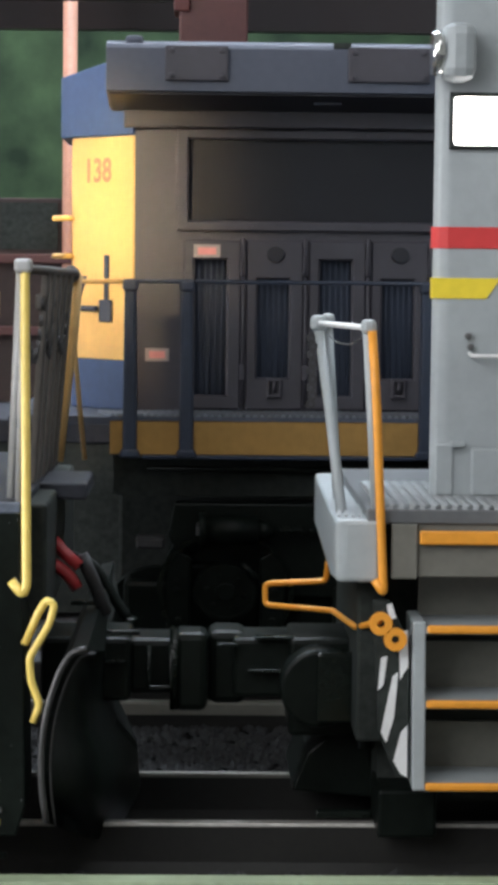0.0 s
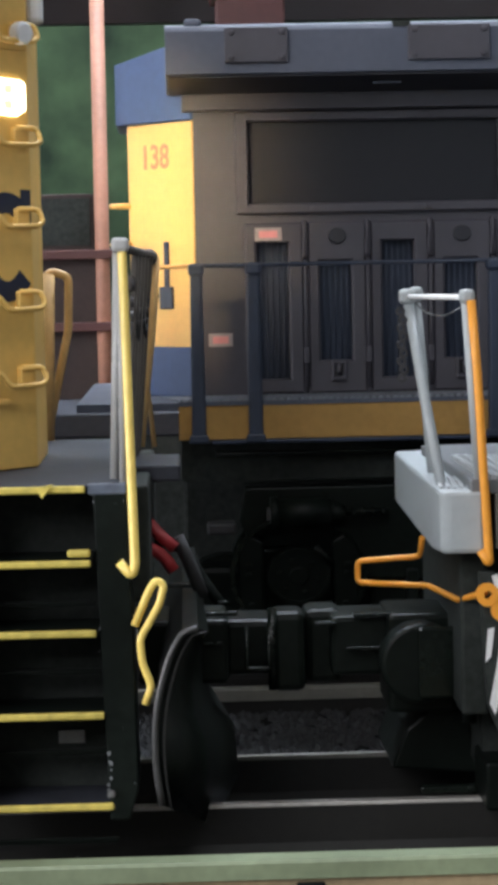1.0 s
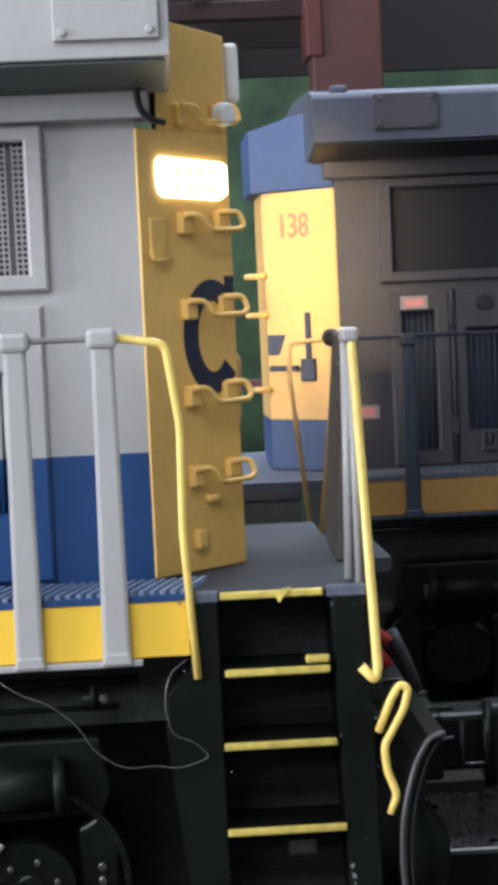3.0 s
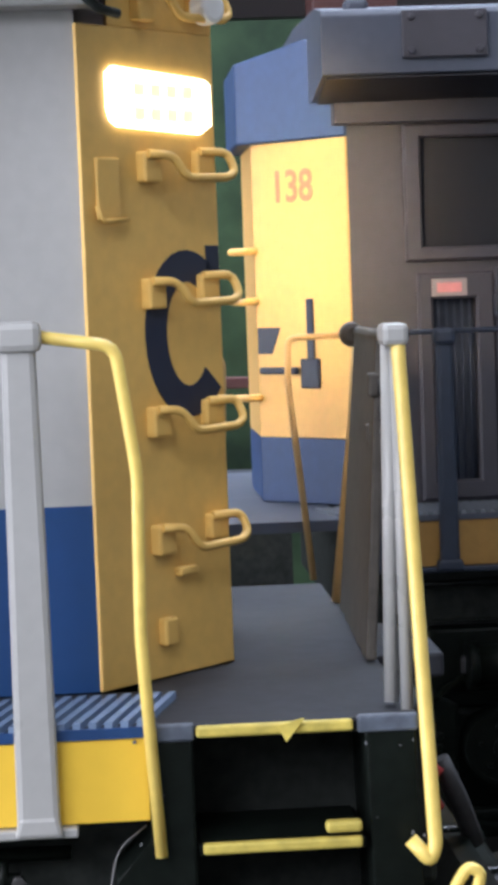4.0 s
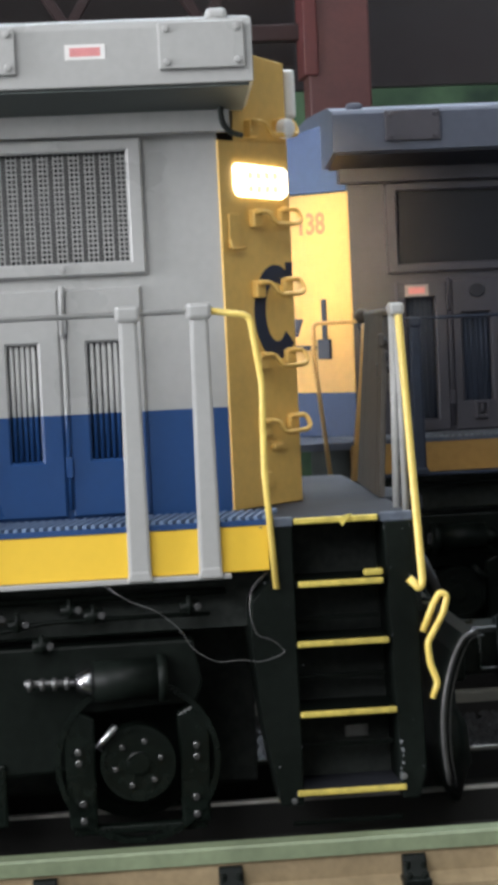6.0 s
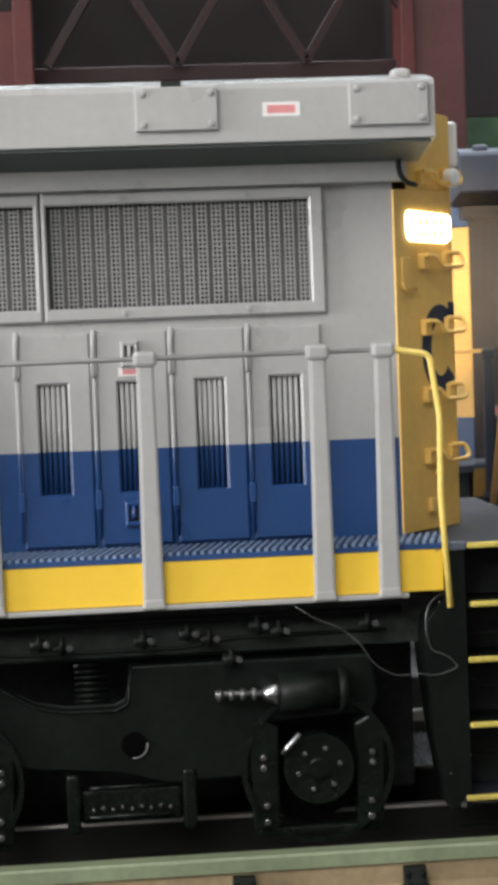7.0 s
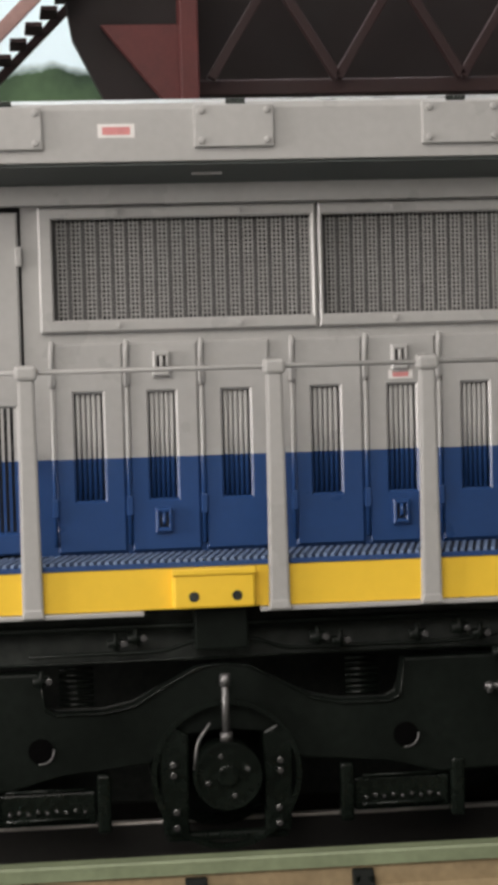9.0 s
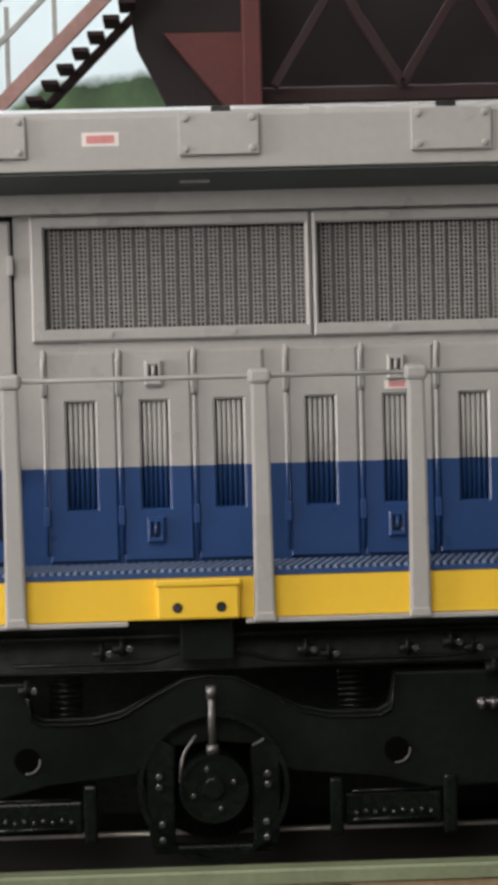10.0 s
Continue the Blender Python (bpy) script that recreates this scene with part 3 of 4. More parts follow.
        bm = box(B(), 3.4, 13.9, -0.35, 0.1, 73.3, 77.5, 0.35)
        bm.transform(CHAMFER)
        bm.transform(Matrix.Translation((0, 65, 0)) @ Matrix.Diagonal((1, -1, 1, 1)))
        part("number_board", bm, lit, loco, "lit warm white number board")
        for z in (81.4, 70.0, 61.0, 51.8, 43.3):
            grab_iron(loco, z, hood_yellow)
        bm = disc(B(), (12.2, -2.5, 82.3), 1.3, 1.6, "y", 14, 0.4)
        part("marker_lamp", on_corner(bm), white, loco, "small white marker lamp")
        # the large letter as a plain dark ring with a gap
        bm = B()
        cs, cz, rx, rz, th = 10.7, 58.8, 4.7, 6.1, 2.3
        for k in range(26):
            a0, a1 = radians(46 + k * 272 / 26), radians(46 + (k + 1) * 272 / 26)
            q = [(min(cs + (rx - e) * math.cos(a), 14.45), cz + (rz - e) * math.sin(a)) for a, e in ((a0, 0), (a1, 0), (a1, th), (a0, th))]
            if max(p[0] for p in q) - min(p[0] for p in q) > 0.02:
                prism(bm, q, "y", -0.09, 0.02)
        box(bm, 13.0, 14.45, -0.09, 0.02, 61.2, 65.2)
        part("logo_ring", on_corner(bm), logo_blue, loco, "dark blue painted letter ring")
        bm = box(B(), 1.4, 3.8, -0.25, 0.05, 67.0, 71.4, 0.15)
        tube(bm, bent([(1.2, -0.3, 68.0), (1.4, -0.6, 66.9), (4.1, -0.6, 67.1)], 0.5), 0.2, 6)
        part("cover_plate", on_corner(bm), hood_yellow, loco)
        part("lug", on_corner(box(B(), 6.2, 7.6, -0.8, 0.05, 36.4, 38.4, 0.2)), hood_yellow, loco)
        part("lug", on_corner(box(B(), 8.2, 10.2, -0.7, 0.05, 41.2, 41.9, 0.2)), hood_yellow, loco)
        bm = box(B(), 10.2, 12.0, 25.5, 28.5, 84.0, 90.4, 0.5)
        part("headlight", bm, white, loco, "pale headlight housing")
    # walkway, its ribbed edge, the sill and the rails
    bm = box(B(), L, 3.4, 0.3, 13.0, 32.6, 33.9)
    if far:
        box(bm, 3.4, 18.0, 0.3, 64.7, 32.6, 33.9)
    else:
        prism(bm, [(3.4, 0.3), (21.0, 0.3), (21.0, 64.7), (3.4, 64.7)], "z", 33.0, 33.9, 0.2)
    part("walkway", bm, style["deck"], loco)
    part("deck_strip", box(B(), L, 3.4, 0.1, 0.5, 33.3, 34.0), style["strip"], loco)
    bm = B()
    for k in range(128):
        x = 2.6 - k * 1.03
        prism(bm, [(x, 0.2), (x + 0.5, 0.2), (x + 2.9, 10.0), (x + 2.4, 10.0)], "z", 33.8, 34.4)
    part("tread_ribs", bm, style["ribs"], loco)
    sill = part("sill", box(B(), L, 3.3, 0.25, 1.6, 27.8, 33.3, 0.1), style["sill"], loco)
    for a, b in ((L, -72.8), (-57.4, -1.4)):
        part("sill_strip", box(B(), a, b, -0.45, 1.0, 27.1, 27.75, 0.15), style["post"], loco)
    bm = box(B(), -69.0, -58.2, -1.3, 0.4, 27.9, 33.2, 0.35)
    pad = part("jacking_pad", bm, style["sill"], loco)
    part("pad_rim", box(B(), -69.2, -58.0, -1.6, -1.1, 32.3, 33.25, 0.2), style["sill"], pad)
    for x in (-66.3, -60.6):
        # flat black discs on the pad, in place of the holes' shade
        part("pad_hole", disc(B(), (x, -1.36, 29.5), 0.68, 0.12, "y", 16), black_mat, pad)
    rz = 55.9 if far else 59.4
    posts = (0.4, -7.8, -42.5, -64.0, -90.0) if far else (-3.9, -12.4, -34.5, -54.9, -87.3)
    for x in posts:
        stanchion(loco, x, style["post"], 55.9 if far else 60.0, slim=0.76 if far else 1.0)
    part("handrail", tube(B(), [(L, -0.3, rz), (posts[0], -0.3, rz)], 0.32, 8), style["post"], loco)
    x = posts[0]
    if far:
        line = [(x + 1.0, -0.3, 55.9), (8.7, -0.3, 55.8), (8.9, -0.5, 50.5), (6.9, -0.6, 27.0)]
    else:
        line = [(x + 1.0, -0.3, 59.4), (2.2, -0.3, 58.6), (3.3, -0.5, 50.5), (3.1, -0.5, 40), (3.9, -0.6, 25.6)]
    bm = tube(B(), bent(line, 1.0), 0.42 if not far else 0.36, 10)
    part("step_handrail", bm, style["rail"], loco)
    # underframe
    part("underframe", box(B(), L, 3.0, 6.0, 59.0, 20.4, 32.6), black_mat, loco)
    part("side_pipe", tube(B(), [(L, 3.4, 25.2), (-2, 3.4, 25.2)], 0.5, 8), black, loco)
    part("side_bearing", box(B(), -66.1, -58.9, 1.6, 6.2, 22.0, 27.6, 0.3), black, loco)
    truck(loco, -62.2, (black, black if far else black_gloss), shine=not far)
    return loco


def stairs(loco, mats):
    """The corner steps of the near locomotive, with their side plates and worn yellow edges."""
    dark, edge = mats
    part("step_plate", prism(B(), [(3.6, 33.0), (6.2, 33.0), (6.2, -1.2), (3.4, -1.2), (1.8, 8), (0.6, 19.5), (0.9, 24), (3.4, 26.4)], "y", 0.2, 9.0, 0.2), dark, loco)
    part("step_plate", prism(B(), [(17.4, 33.2), (20.8, 33.4), (20.6, 24.5), (21.2, 21.5), (21.4, 2.0), (20.4, -1.2), (18.4, -1.2), (18.0, 12)], "y", 0.2, 9.0, 0.2), dark, loco)
    part("step_back", box(B(), 3.4, 20.4, 9.0, 10.0, -1.0, 33.0), black_mat, loco)
    for z, x0, x1 in ((33.9, 6.2, 16.8), (26.2, 6.4, 17.2), (18.9, 6.0, 17.6), (10.3, 6.0, 18.2), (0.7, 5.2, 19.0)):
        t = part("step_tread", box(B(), x0, x1, 0.1, 9.0, z - 0.9, z - 0.15, 0.1), deck_mat if z < 5 else dark, loco)
        part("tread_edge", box(B(), x0 + 0.2, x1 - 0.2, -0.35, 0.35, z - 0.75, z, 0.2), edge, t, "worn yellow step edge")
        if z < 30:
            part("riser_lip", box(B(), x0, x1, 5.2, 5.7, z - 5.6, z - 5.0, 0.1), dark, t)
    part("peg", box(B(), 14.6, 17.0, -0.5, 0.4, 26.5, 27.3, 0.25), edge, loco)
    for z, x in ((-0.6, 5.0), (1.6, 18.6)):
        part("bolt", disc(B(), (x, -0.1, z), 0.4, 0.4, "y", 8, 0.1), dull_steel, loco)
    part("cast_block", box(B(), 12.6, 15.6, 8.4, 9.2, 5.2, 6.8, 0.15), dull_steel, loco)


post_brown = material("brown_grey_post", (0.085, 0.074, 0.064), 0.55, grain=0.2, stain=0.3)
wall_brown = material("dark_brown_wall", (0.045, 0.03, 0.028), 0.8, grain=0.15, stain=0.3)
deck_worn = material("worn_deck_edge", (0.11, 0.13, 0.17), 0.5, grain=0.3, stain=0.4)
chip_mat = material("pale_paint_chip", (0.17, 0.18, 0.19), 0.6, grain=0.3)
deck_light = material("light_grey_ribs", (0.42, 0.44, 0.45), 0.45, grain=0.1, stain=0.15)
sill_brown = material("brown_grey_sill", (0.17, 0.165, 0.14), 0.55, grain=0.1, stain=0.2)
steel_worn = material("worn_shiny_railhead", (0.46, 0.44, 0.41), 0.36, 0.6, grain=0.15, stain=0.2)
# middle copy of the red, with the gantry's partial shade in its colour
red_half_shade = material("deep_red_oxide", (0.020, 0.0058, 0.006), 0.7, grain=0.1, stain=0.2)
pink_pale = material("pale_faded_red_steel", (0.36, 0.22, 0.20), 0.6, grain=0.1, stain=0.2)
grey_rail = material("grey_handrail", (0.36, 0.37, 0.36), 0.5, grain=0.1)
dull_black = material("dusty_black_casting", (0.035, 0.034, 0.036), 0.7, grain=0.3, stain=0.3)
number_print = material("faded_number", (0.40, 0.22, 0.12), 0.6, grain=0.1)
strip_mat = material("dark_grey_strip", (0.10, 0.10, 0.10), 0.6, grain=0.1)
# darkened copy of the door paint, standing for shade between the slats
louvre_shade = material("dark_grey_over_blue_louvre", (0.13, 0.13, 0.13), 0.6, grain=0.1, second=(0.010, 0.024, 0.07), split=47.2)
far_tread = material("grey_blue_tread", (0.20, 0.215, 0.25), 0.5, grain=0.1, stain=0.15)
loco_floor = material("dark_ribbed_floor", (0.13, 0.135, 0.14), 0.5, grain=0.1, stain=0.2)
# duller, pinkish-grey version of the white label
dull_print = material("dusty_white_label", (0.34, 0.29, 0.29), 0.6, grain=0.1, bump=0)
# grey metal tone giving the black plough's rim its soft highlight
rim_highlight = material("dark_worn_steel_rim", (0.085, 0.085, 0.085), 0.4, 0.6, grain=0.2, stain=0.3)
digit_mat = glow("board_digits", (1.0, 0.78, 0.36), 0.75)

near_style = dict(far=False, side=two_tone, top=grey, roof=grey, under=eave_shade_green, slat=two_tone, mesh=mesh_mat, strips=strip_mat, tubes=core_mat, back=louvre_shade, strip=blue, deck=deck_mat, ribs=deck_blue,
                  sill=yellow, post=grey, rail=rail_yellow, door_label="grey and blue louvred door")
near = locomotive("diesel_locomotive", (-40, 32, -4), "grey, blue and yellow model diesel locomotive with lit number board", near_style)
stairs(near, (black, tread_yellow))

# end platform railing, lever and hoses of the near locomotive
bm = tube(B(), bent([(21.0, 4.6, 58.9), (20.9, 4.2, 57.6), (21.6, -1.2, 25.6), (21.2, -1.4, 24.6), (20.0, -1.0, 26.0)], 0.5), 0.5, 10)
part("end_handrail", bm, rail_yellow, near, "bright yellow handrail")
bm = B()
tube(bm, [(20.4, 5.6, 58.2), (19.6, 3.4, 34.2)], 0.5, 8)
tube(bm, [(20.8, 4.8, 57.8), (20.5, 2.2, 33.8)], 0.42, 8)
box(bm, 19.8, 21.6, 3.6, 6.6, 57.8, 59.3, 0.4)
part("corner_post", bm, grey, near)
def lean(y, w, x_top, x_foot, t=0.8):
    """A flat end post that leans outwards to its top."""
    bm = prism(B(), [(y - w, 34.0), (y + w, 34.0), (y + w * 0.8, 58.2), (y - w * 0.8, 58.2)], "x", -t / 2, t / 2, 0.2)
    for v in bm.verts:
        v.co.x += x_foot + (x_top - x_foot) * (v.co.z - 34.0) / 24.2
    return bm


def end_top(y):
    return 20.9 + 2.7 * (y - 5) / 45


def end_foot(y):
    return 19.7 + 1.7 * (y - 5) / 45


for y, w in ((22.0, 1.6), (27.0, 2.2), (32.5, 2.4), (38.0, 2.2), (44.0, 2.4)):
    part("end_post", lean(y, w, end_top(y), end_foot(y)), post_brown, near)
part("end_rail", tube(B(), [(end_top(5), 5, 58.2), (end_top(50), 50, 57.8)], 0.5, 8), post_brown, near)
part("end_ball", disc(B(), (end_top(50) - 0.6, 49.0, 57.6), 1.1, 1.6, "y", 14, 0.5), post_brown, near)
for y0, y1 in ((6.5, 21.0), (22.0, 30.0), (31.0, 44.0)):
    n = 12
    for k in range(n):
        u = (k + 0.5) / n
        z = 55.5 - 7.0 * 4 * u * (1 - u)
        bm = ring(B(), (end_top(y0 + (y1 - y0) * u) - 0.4, y0 + (y1 - y0) * u, z), 0.28, 0.62, 0.35, "x", 10)
        part("chain_link", bm, dull_black, near)
for y, z in ((21.0, 54.5), (26.0, 50.5)):
    part("bracket", box(B(), end_top(y) - 1.1, end_top(y) - 0.1, y - 0.7, y + 0.7, z - 0.9, z + 0.9, 0.25), post_brown, near)
bm = tube(B(), bent([(23.8, 51.0, 57.6), (23.2, 51.5, 50), (21.3, 52.5, 33.8)], 1.0), 0.6, 8)
part("far_handrail", bm, tan_rail, near)
bm = tube(B(), bent([(8.1, 64.0, 33.0), (8.9, 64.0, 55.2), (10.0, 64.0, 56.2), (12.2, 64.0, 55.4), (12.0, 64.0, 48.5), (8.6, 64.0, 33.0)], 0.8), 0.55, 8)
part("far_handrail", bm, tan_rail, near)
part("far_post", tube(B(), [(9.6, 63.0, 55.8), (9.0, 63.0, 34.0)], 0.85, 8), tan_rail, near)
part("coupler_platform", box(B(), 20.9, 26.4, 24.5, 40.5, 31.8, 33.7, 0.3), deck_mat, near)
for x0, x1 in ((3.5, 6.3), (16.9, 20.9)):
    part("deck_edge", box(B(), x0, x1, 0.0, 0.6, 32.9, 34.1, 0.2), deck_worn, near, "worn blue-grey deck edge")
rng = random.Random(9)
verts, faces = [], []
for k in range(34):
    side = rng.choice(((3.6, 6.2), (17.6, 20.7)))
    x = rng.choice(side) + rng.gauss(0, 0.6)
    z = rng.uniform(-1, 33) if k % 3 else rng.choice((33.0, 26.0, 0.5)) + rng.gauss(0, 0.6)
    r = rng.uniform(0.03, 0.13)
    if k % 4 == 0:
        x, z, r = 18.3 + rng.gauss(0, 0.15), rng.uniform(-0.5, 9.5), rng.uniform(0.1, 0.26)
    n0 = len(verts)
    for a in range(5):
        t = a * 2 * math.pi / 5 + rng.random()
        verts.append((x + r * math.cos(t) * rng.uniform(0.6, 1.5), 0.12, z + r * math.sin(t) * rng.uniform(0.6, 2.0)))
    faces.append(tuple(range(n0, n0 + 5)))
bm = B()
for f in faces:
    prism(bm, [(verts[i][0], verts[i][2]) for i in f], "y", 0.1, 0.24)
tagged(part("paint_chips", bm, chip_mat, near, "small pale chips in the black paint"), kind="stuff")
part("paint_flake", prism(B(), [(11.6, 33.8), (13.4, 34.2), (12.2, 32.7)], "y", -0.7, -0.5), tread_yellow, near)
bm = B()
tube(bm, bent([(21.4, -1.0, 19.4), (22.9, -1.1, 22.9), (23.7, -1.2, 24.1), (24.5, -1.2, 23.6), (24.0, -1.2, 21.6), (21.9, -1.2, 18.0), (22.1, -1.2, 15.5), (23.0, -1.2, 13.1), (22.3, -1.0, 11.2)], 0.6), 0.42, 8)
part("uncoupling_lever", bm, rail_yellow, near, "bent yellow wire lever")
for pts in (((20.4, 24, 24.9), (22.3, 24, 24.6), (24.2, 24, 23.4), (25.4, 24, 21.6)), ((21.6, 26, 27.6), (22.9, 25, 26.8), (23.8, 24.5, 25.7), (25.6, 24, 24.2))):
    part("air_hose", tube(B(), bent(pts, 0.8), 0.74, 8), red_rubber, near, "red rubber hose end")
part("hose_strap", tube(B(), bent([(25.8, 25, 25.4), (27.2, 25, 22.3), (28.6, 26, 18.4)], 1.0), 0.8, 8), dull_black, near)
# snow plough: two swept wings that meet in a ridge under the coupler
rim = [(27.9, 19.1), (26.3, 18.8), (25.0, 16.6), (24.0, 13.5), (23.4, 10.5), (23.2, 7.4), (23.3, 4.2), (23.8, 0.8)]
ridge = [(28.3, 13.9), (28.4, 12.6), (28.5, 10.4), (28.7, 7.6), (29.6, 4.4), (32.1, 1.6), (32.5, -3.6), (29.4, -9.6)]
bm = B()
loops = [[bm.verts.new(p) for p in ((rx, -2.0, rz), ((rx + nx) / 2 + 1.0, 12.0, (rz + nz) / 2), (nx, 30.0, nz), (nx, 34.0, nz), ((rx + nx) / 2 + 1.0, 52.0, (rz + nz) / 2), (rx, 66.0, rz), (rx, 60.0, rz), (rx, 4.0, rz))]
         for (rx, rz), (nx, nz) in zip(rim, ridge)]
for p, q in zip(loops, loops[1:]):
    for k in range(8):
        bm.faces.new([p[k], p[(k + 1) % 8], q[(k + 1) % 8], q[k]]).smooth = k in (0, 1, 3, 4)
bm.faces.new(loops[0])
bm.faces.new(loops[-1][::-1])
plow = part("snow_plow", bm, black, near)
bm = B()
# rim bars, coloured grey as the highlight along the blade's edge
tube(bm, bent([(x, -2.1, z) for x, z in rim], 1.5), 0.36, 8)
tube(bm, bent([(x + 0.9, -1.4, z - 0.5) for x, z in rim], 1.5), 0.12, 8)
part("plow_rim", bm, rim_highlight, plow)
for k, (x, z) in enumerate(((-76.5, 23.2), (-73.8, 23.8), (-49.5, 23.0), (-46.5, 22.4), (-36.0, 22.8), (-30.2, 23.4), (-27.4, 22.6), (-21.0, 24.0), (-18.2, 23.2), (-6.5, 23.6), (-86.5, 18.6), (-24.6, 19.8))):
    bm = tube(B(), [(x - 1.1, 3.0, z), (x + 1.1, 3.0, z)], 0.55 + 0.12 * (k % 3), 10)
    tube(bm, [(x, 2.7, z - 0.9), (x, 2.7, z + 1.4)], 0.36, 8)
    ft = part("pipe_fitting", bm, black, near)
    part("nut", disc(B(), (x + 1.0, 2.1, z), 0.5, 0.6, "y", 6, 0.1), bolt_gloss, ft)
part("brake_pipe", tube(B(), bent([(-88, 3.2, 21.8), (-70, 3.2, 21.8), (-66, 3.2, 23.2), (-58, 3.2, 23.2), (-54, 3.2, 21.6), (-30, 3.2, 21.6), (-24, 3.2, 22.6), (-4, 3.2, 22.6)], 2.0), 0.3, 8), black, near)
# coupler and draft gear
part("coupler_pocket", box(B(), 21.0, 31.5, 26.0, 38.0, 8.0, 15.5, 0.6), black, near)
cp = part("coupler", box(B(), 31.0, 38.5, 28.5, 36.5, 8.4, 15.0, 0.8), black, near)
part("knuckle", box(B(), 36.5, 40.5, 27.0, 33.0, 6.6, 16.0, 0.9), black, cp)
part("end_beam", box(B(), 19.0, 23.0, 8, 57, 20.5, 33.0, 0.4), black_mat, near)
part("lift_bar", tube(B(), bent([(33.6, 26.5, 14.6), (33.6, 26.5, 9.6), (36.2, 26.5, 9.6), (36.2, 26.5, 14.8)], 0.4), 0.3, 6), black_gloss, near)
part("coupler_pin", tube(B(), [(36.6, 26.8, 16.6), (36.6, 26.8, 7.0)], 0.55, 8), black_gloss, near)
for x, z, w in ((28.4, 12.6, 2.6), (28.2, 16.0, 4.4), (24.6, 19.4, 3.0)):
    part("casting_edge", box(B(), x, x + w, 25.4, 26.4, z, z + 0.5, 0.15), black_gloss, near)
for y, z in ((43, 23),):
    bm = tube(B(), bent([(23.0, y, z), (26.5, y - 1, z - 1), (29.5, y - 2, z - 6), (31.0, y - 2, z - 8)], 2.0), 0.7, 8)
    hose = part("air_hose", bm, black, near)
    part("hose_end", box(B(), 30.3, 31.8, y - 3, y - 1, z - 9.4, z - 7.4, 0.3), black_gloss, hose)
# loose pick-up wire hanging over the bogie
pts = bent([(-17.0, 0.2, 27.2), (-13.7, -0.5, 24.9), (-10.8, -0.8, 23.9), (-8.0, -0.8, 21.5), (-6.6, -0.8, 18.9), (-3.7, -0.8, 17.0), (-0.7, -0.8, 17.3), (1.5, -0.8, 16.8), (3.7, -0.8, 17.4),
            (4.7, -0.7, 17.9), (3.1, -0.6, 19.5), (1.2, -0.5, 20.0), (0.4, -0.4, 23.3), (1.1, 0.0, 26.2), (3.0, 0.3, 27.5)], 1.4, 5)
solid("loose_wire", tube(B(), pts, 0.065, 5), dull_steel, "thin loose wire hanging from the locomotive frame", "wire")

# ---- the locomotive on the track behind, facing the other way ----
PLACE[0] = Matrix.Translation((29.5, 90.3, 6.7)) @ Matrix.Diagonal((-1, 1, 0.893, 1))
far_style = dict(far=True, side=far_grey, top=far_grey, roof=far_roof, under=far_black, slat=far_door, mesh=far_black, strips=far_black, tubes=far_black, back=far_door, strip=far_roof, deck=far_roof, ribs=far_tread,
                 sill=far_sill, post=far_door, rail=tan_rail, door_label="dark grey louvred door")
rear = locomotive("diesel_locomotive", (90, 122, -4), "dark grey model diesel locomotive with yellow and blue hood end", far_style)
PLACE[0] = Matrix()


def text_mesh(words, size):
    """Built-in font as a mesh, in millimetres, standing upright and facing -y."""
    cu = bpy.data.curves.new("words", "FONT")
    cu.body, cu.size, cu.extrude, cu.align_x, cu.offset = words, size, 0.03, "CENTER", 0.11
    ob = bpy.data.objects.new("words", cu)
    me = bpy.data.meshes.new_from_object(ob)
    bm = B()
    bm.from_mesh(me)
    bm.transform(Matrix.Rotation(radians(90), 4, "X"))
    bpy.data.objects.remove(ob)
    return bm


bm = text_mesh("138", 5.0)
d = Vector((9.9, -10.7, 0)).normalized()
bm.transform(Matrix(((d.x, -d.y, 0, 29.5 - 6.0), (d.y, d.x, 0, 90.3 + 12.7 + 6.05), (0, 0, 1, 71.6), (0, 0, 0, 1))) @ Matrix.Translation((0, -0.16, 0)) @ Matrix.Diagonal((0.86, 1, 1, 1)))
part("number", bm, number_print, rear, "dull red number on the yellow corner")

part("valve_box", box(B(), 38.8, 41.6, 93.2, 98.0, 18.3, 21.2, 0.4), dull_black, rear)
part("valve_box", box(B(), 30.0, 34.2, 93.2, 98.0, 17.3, 19.0, 0.4), dull_black, rear)

# ---- the locomotive coupled ahead: cool grey with red and yellow bands ----
nose = thing("passenger_locomotive", 90, 32, -4, "cool grey model locomotive with red and yellow bands", "locomotive")
Y0 = 8.0
plan = [(65.4, 20.8), (66.0, 19.8), (67.0, 19.5), (140, 19.5), (140, 52), (70.4, 52)]
part("hood", prism(B(), plan, "z", 33.0, 96, 0.3), loco_grey, nose)
part("red_band", prism(B(), [(65.2, 20.85), (65.9, 19.7), (66.95, 19.38), (140, 19.38), (140, 19.45), (67.0, 19.45), (66.05, 19.76), (65.46, 20.85)], "z", 61.0, 63.4), stripe_red, nose, "red painted band")
bm = prism(B(), [(65.2, 55.4), (71.4, 55.4), (73.0, 57.7), (65.2, 57.7)], "y", 19.38, 20.6)
part("yellow_band", bm, stripe_yellow, nose, "yellow painted band")
nb = part("number_board", box(B(), 67.3, 74.0, 19.1, 19.8, 72.4, 77.9, 0.8), lit_white, nose, "lit white number board")
part("board_frame", frame_panel(B(), 66.9, 74.4, 72.0, 78.3, 67.4, 74.0, 72.5, 77.8, 18.9, 19.8, 0.2), black_mat, nb)
bm = box(B(), 65.6, 69.4, 14.6, 20.0, 79.3, 85.6, 1.3)
hl = part("headlight", bm, loco_grey, nose, "pale grey rounded headlight housing")
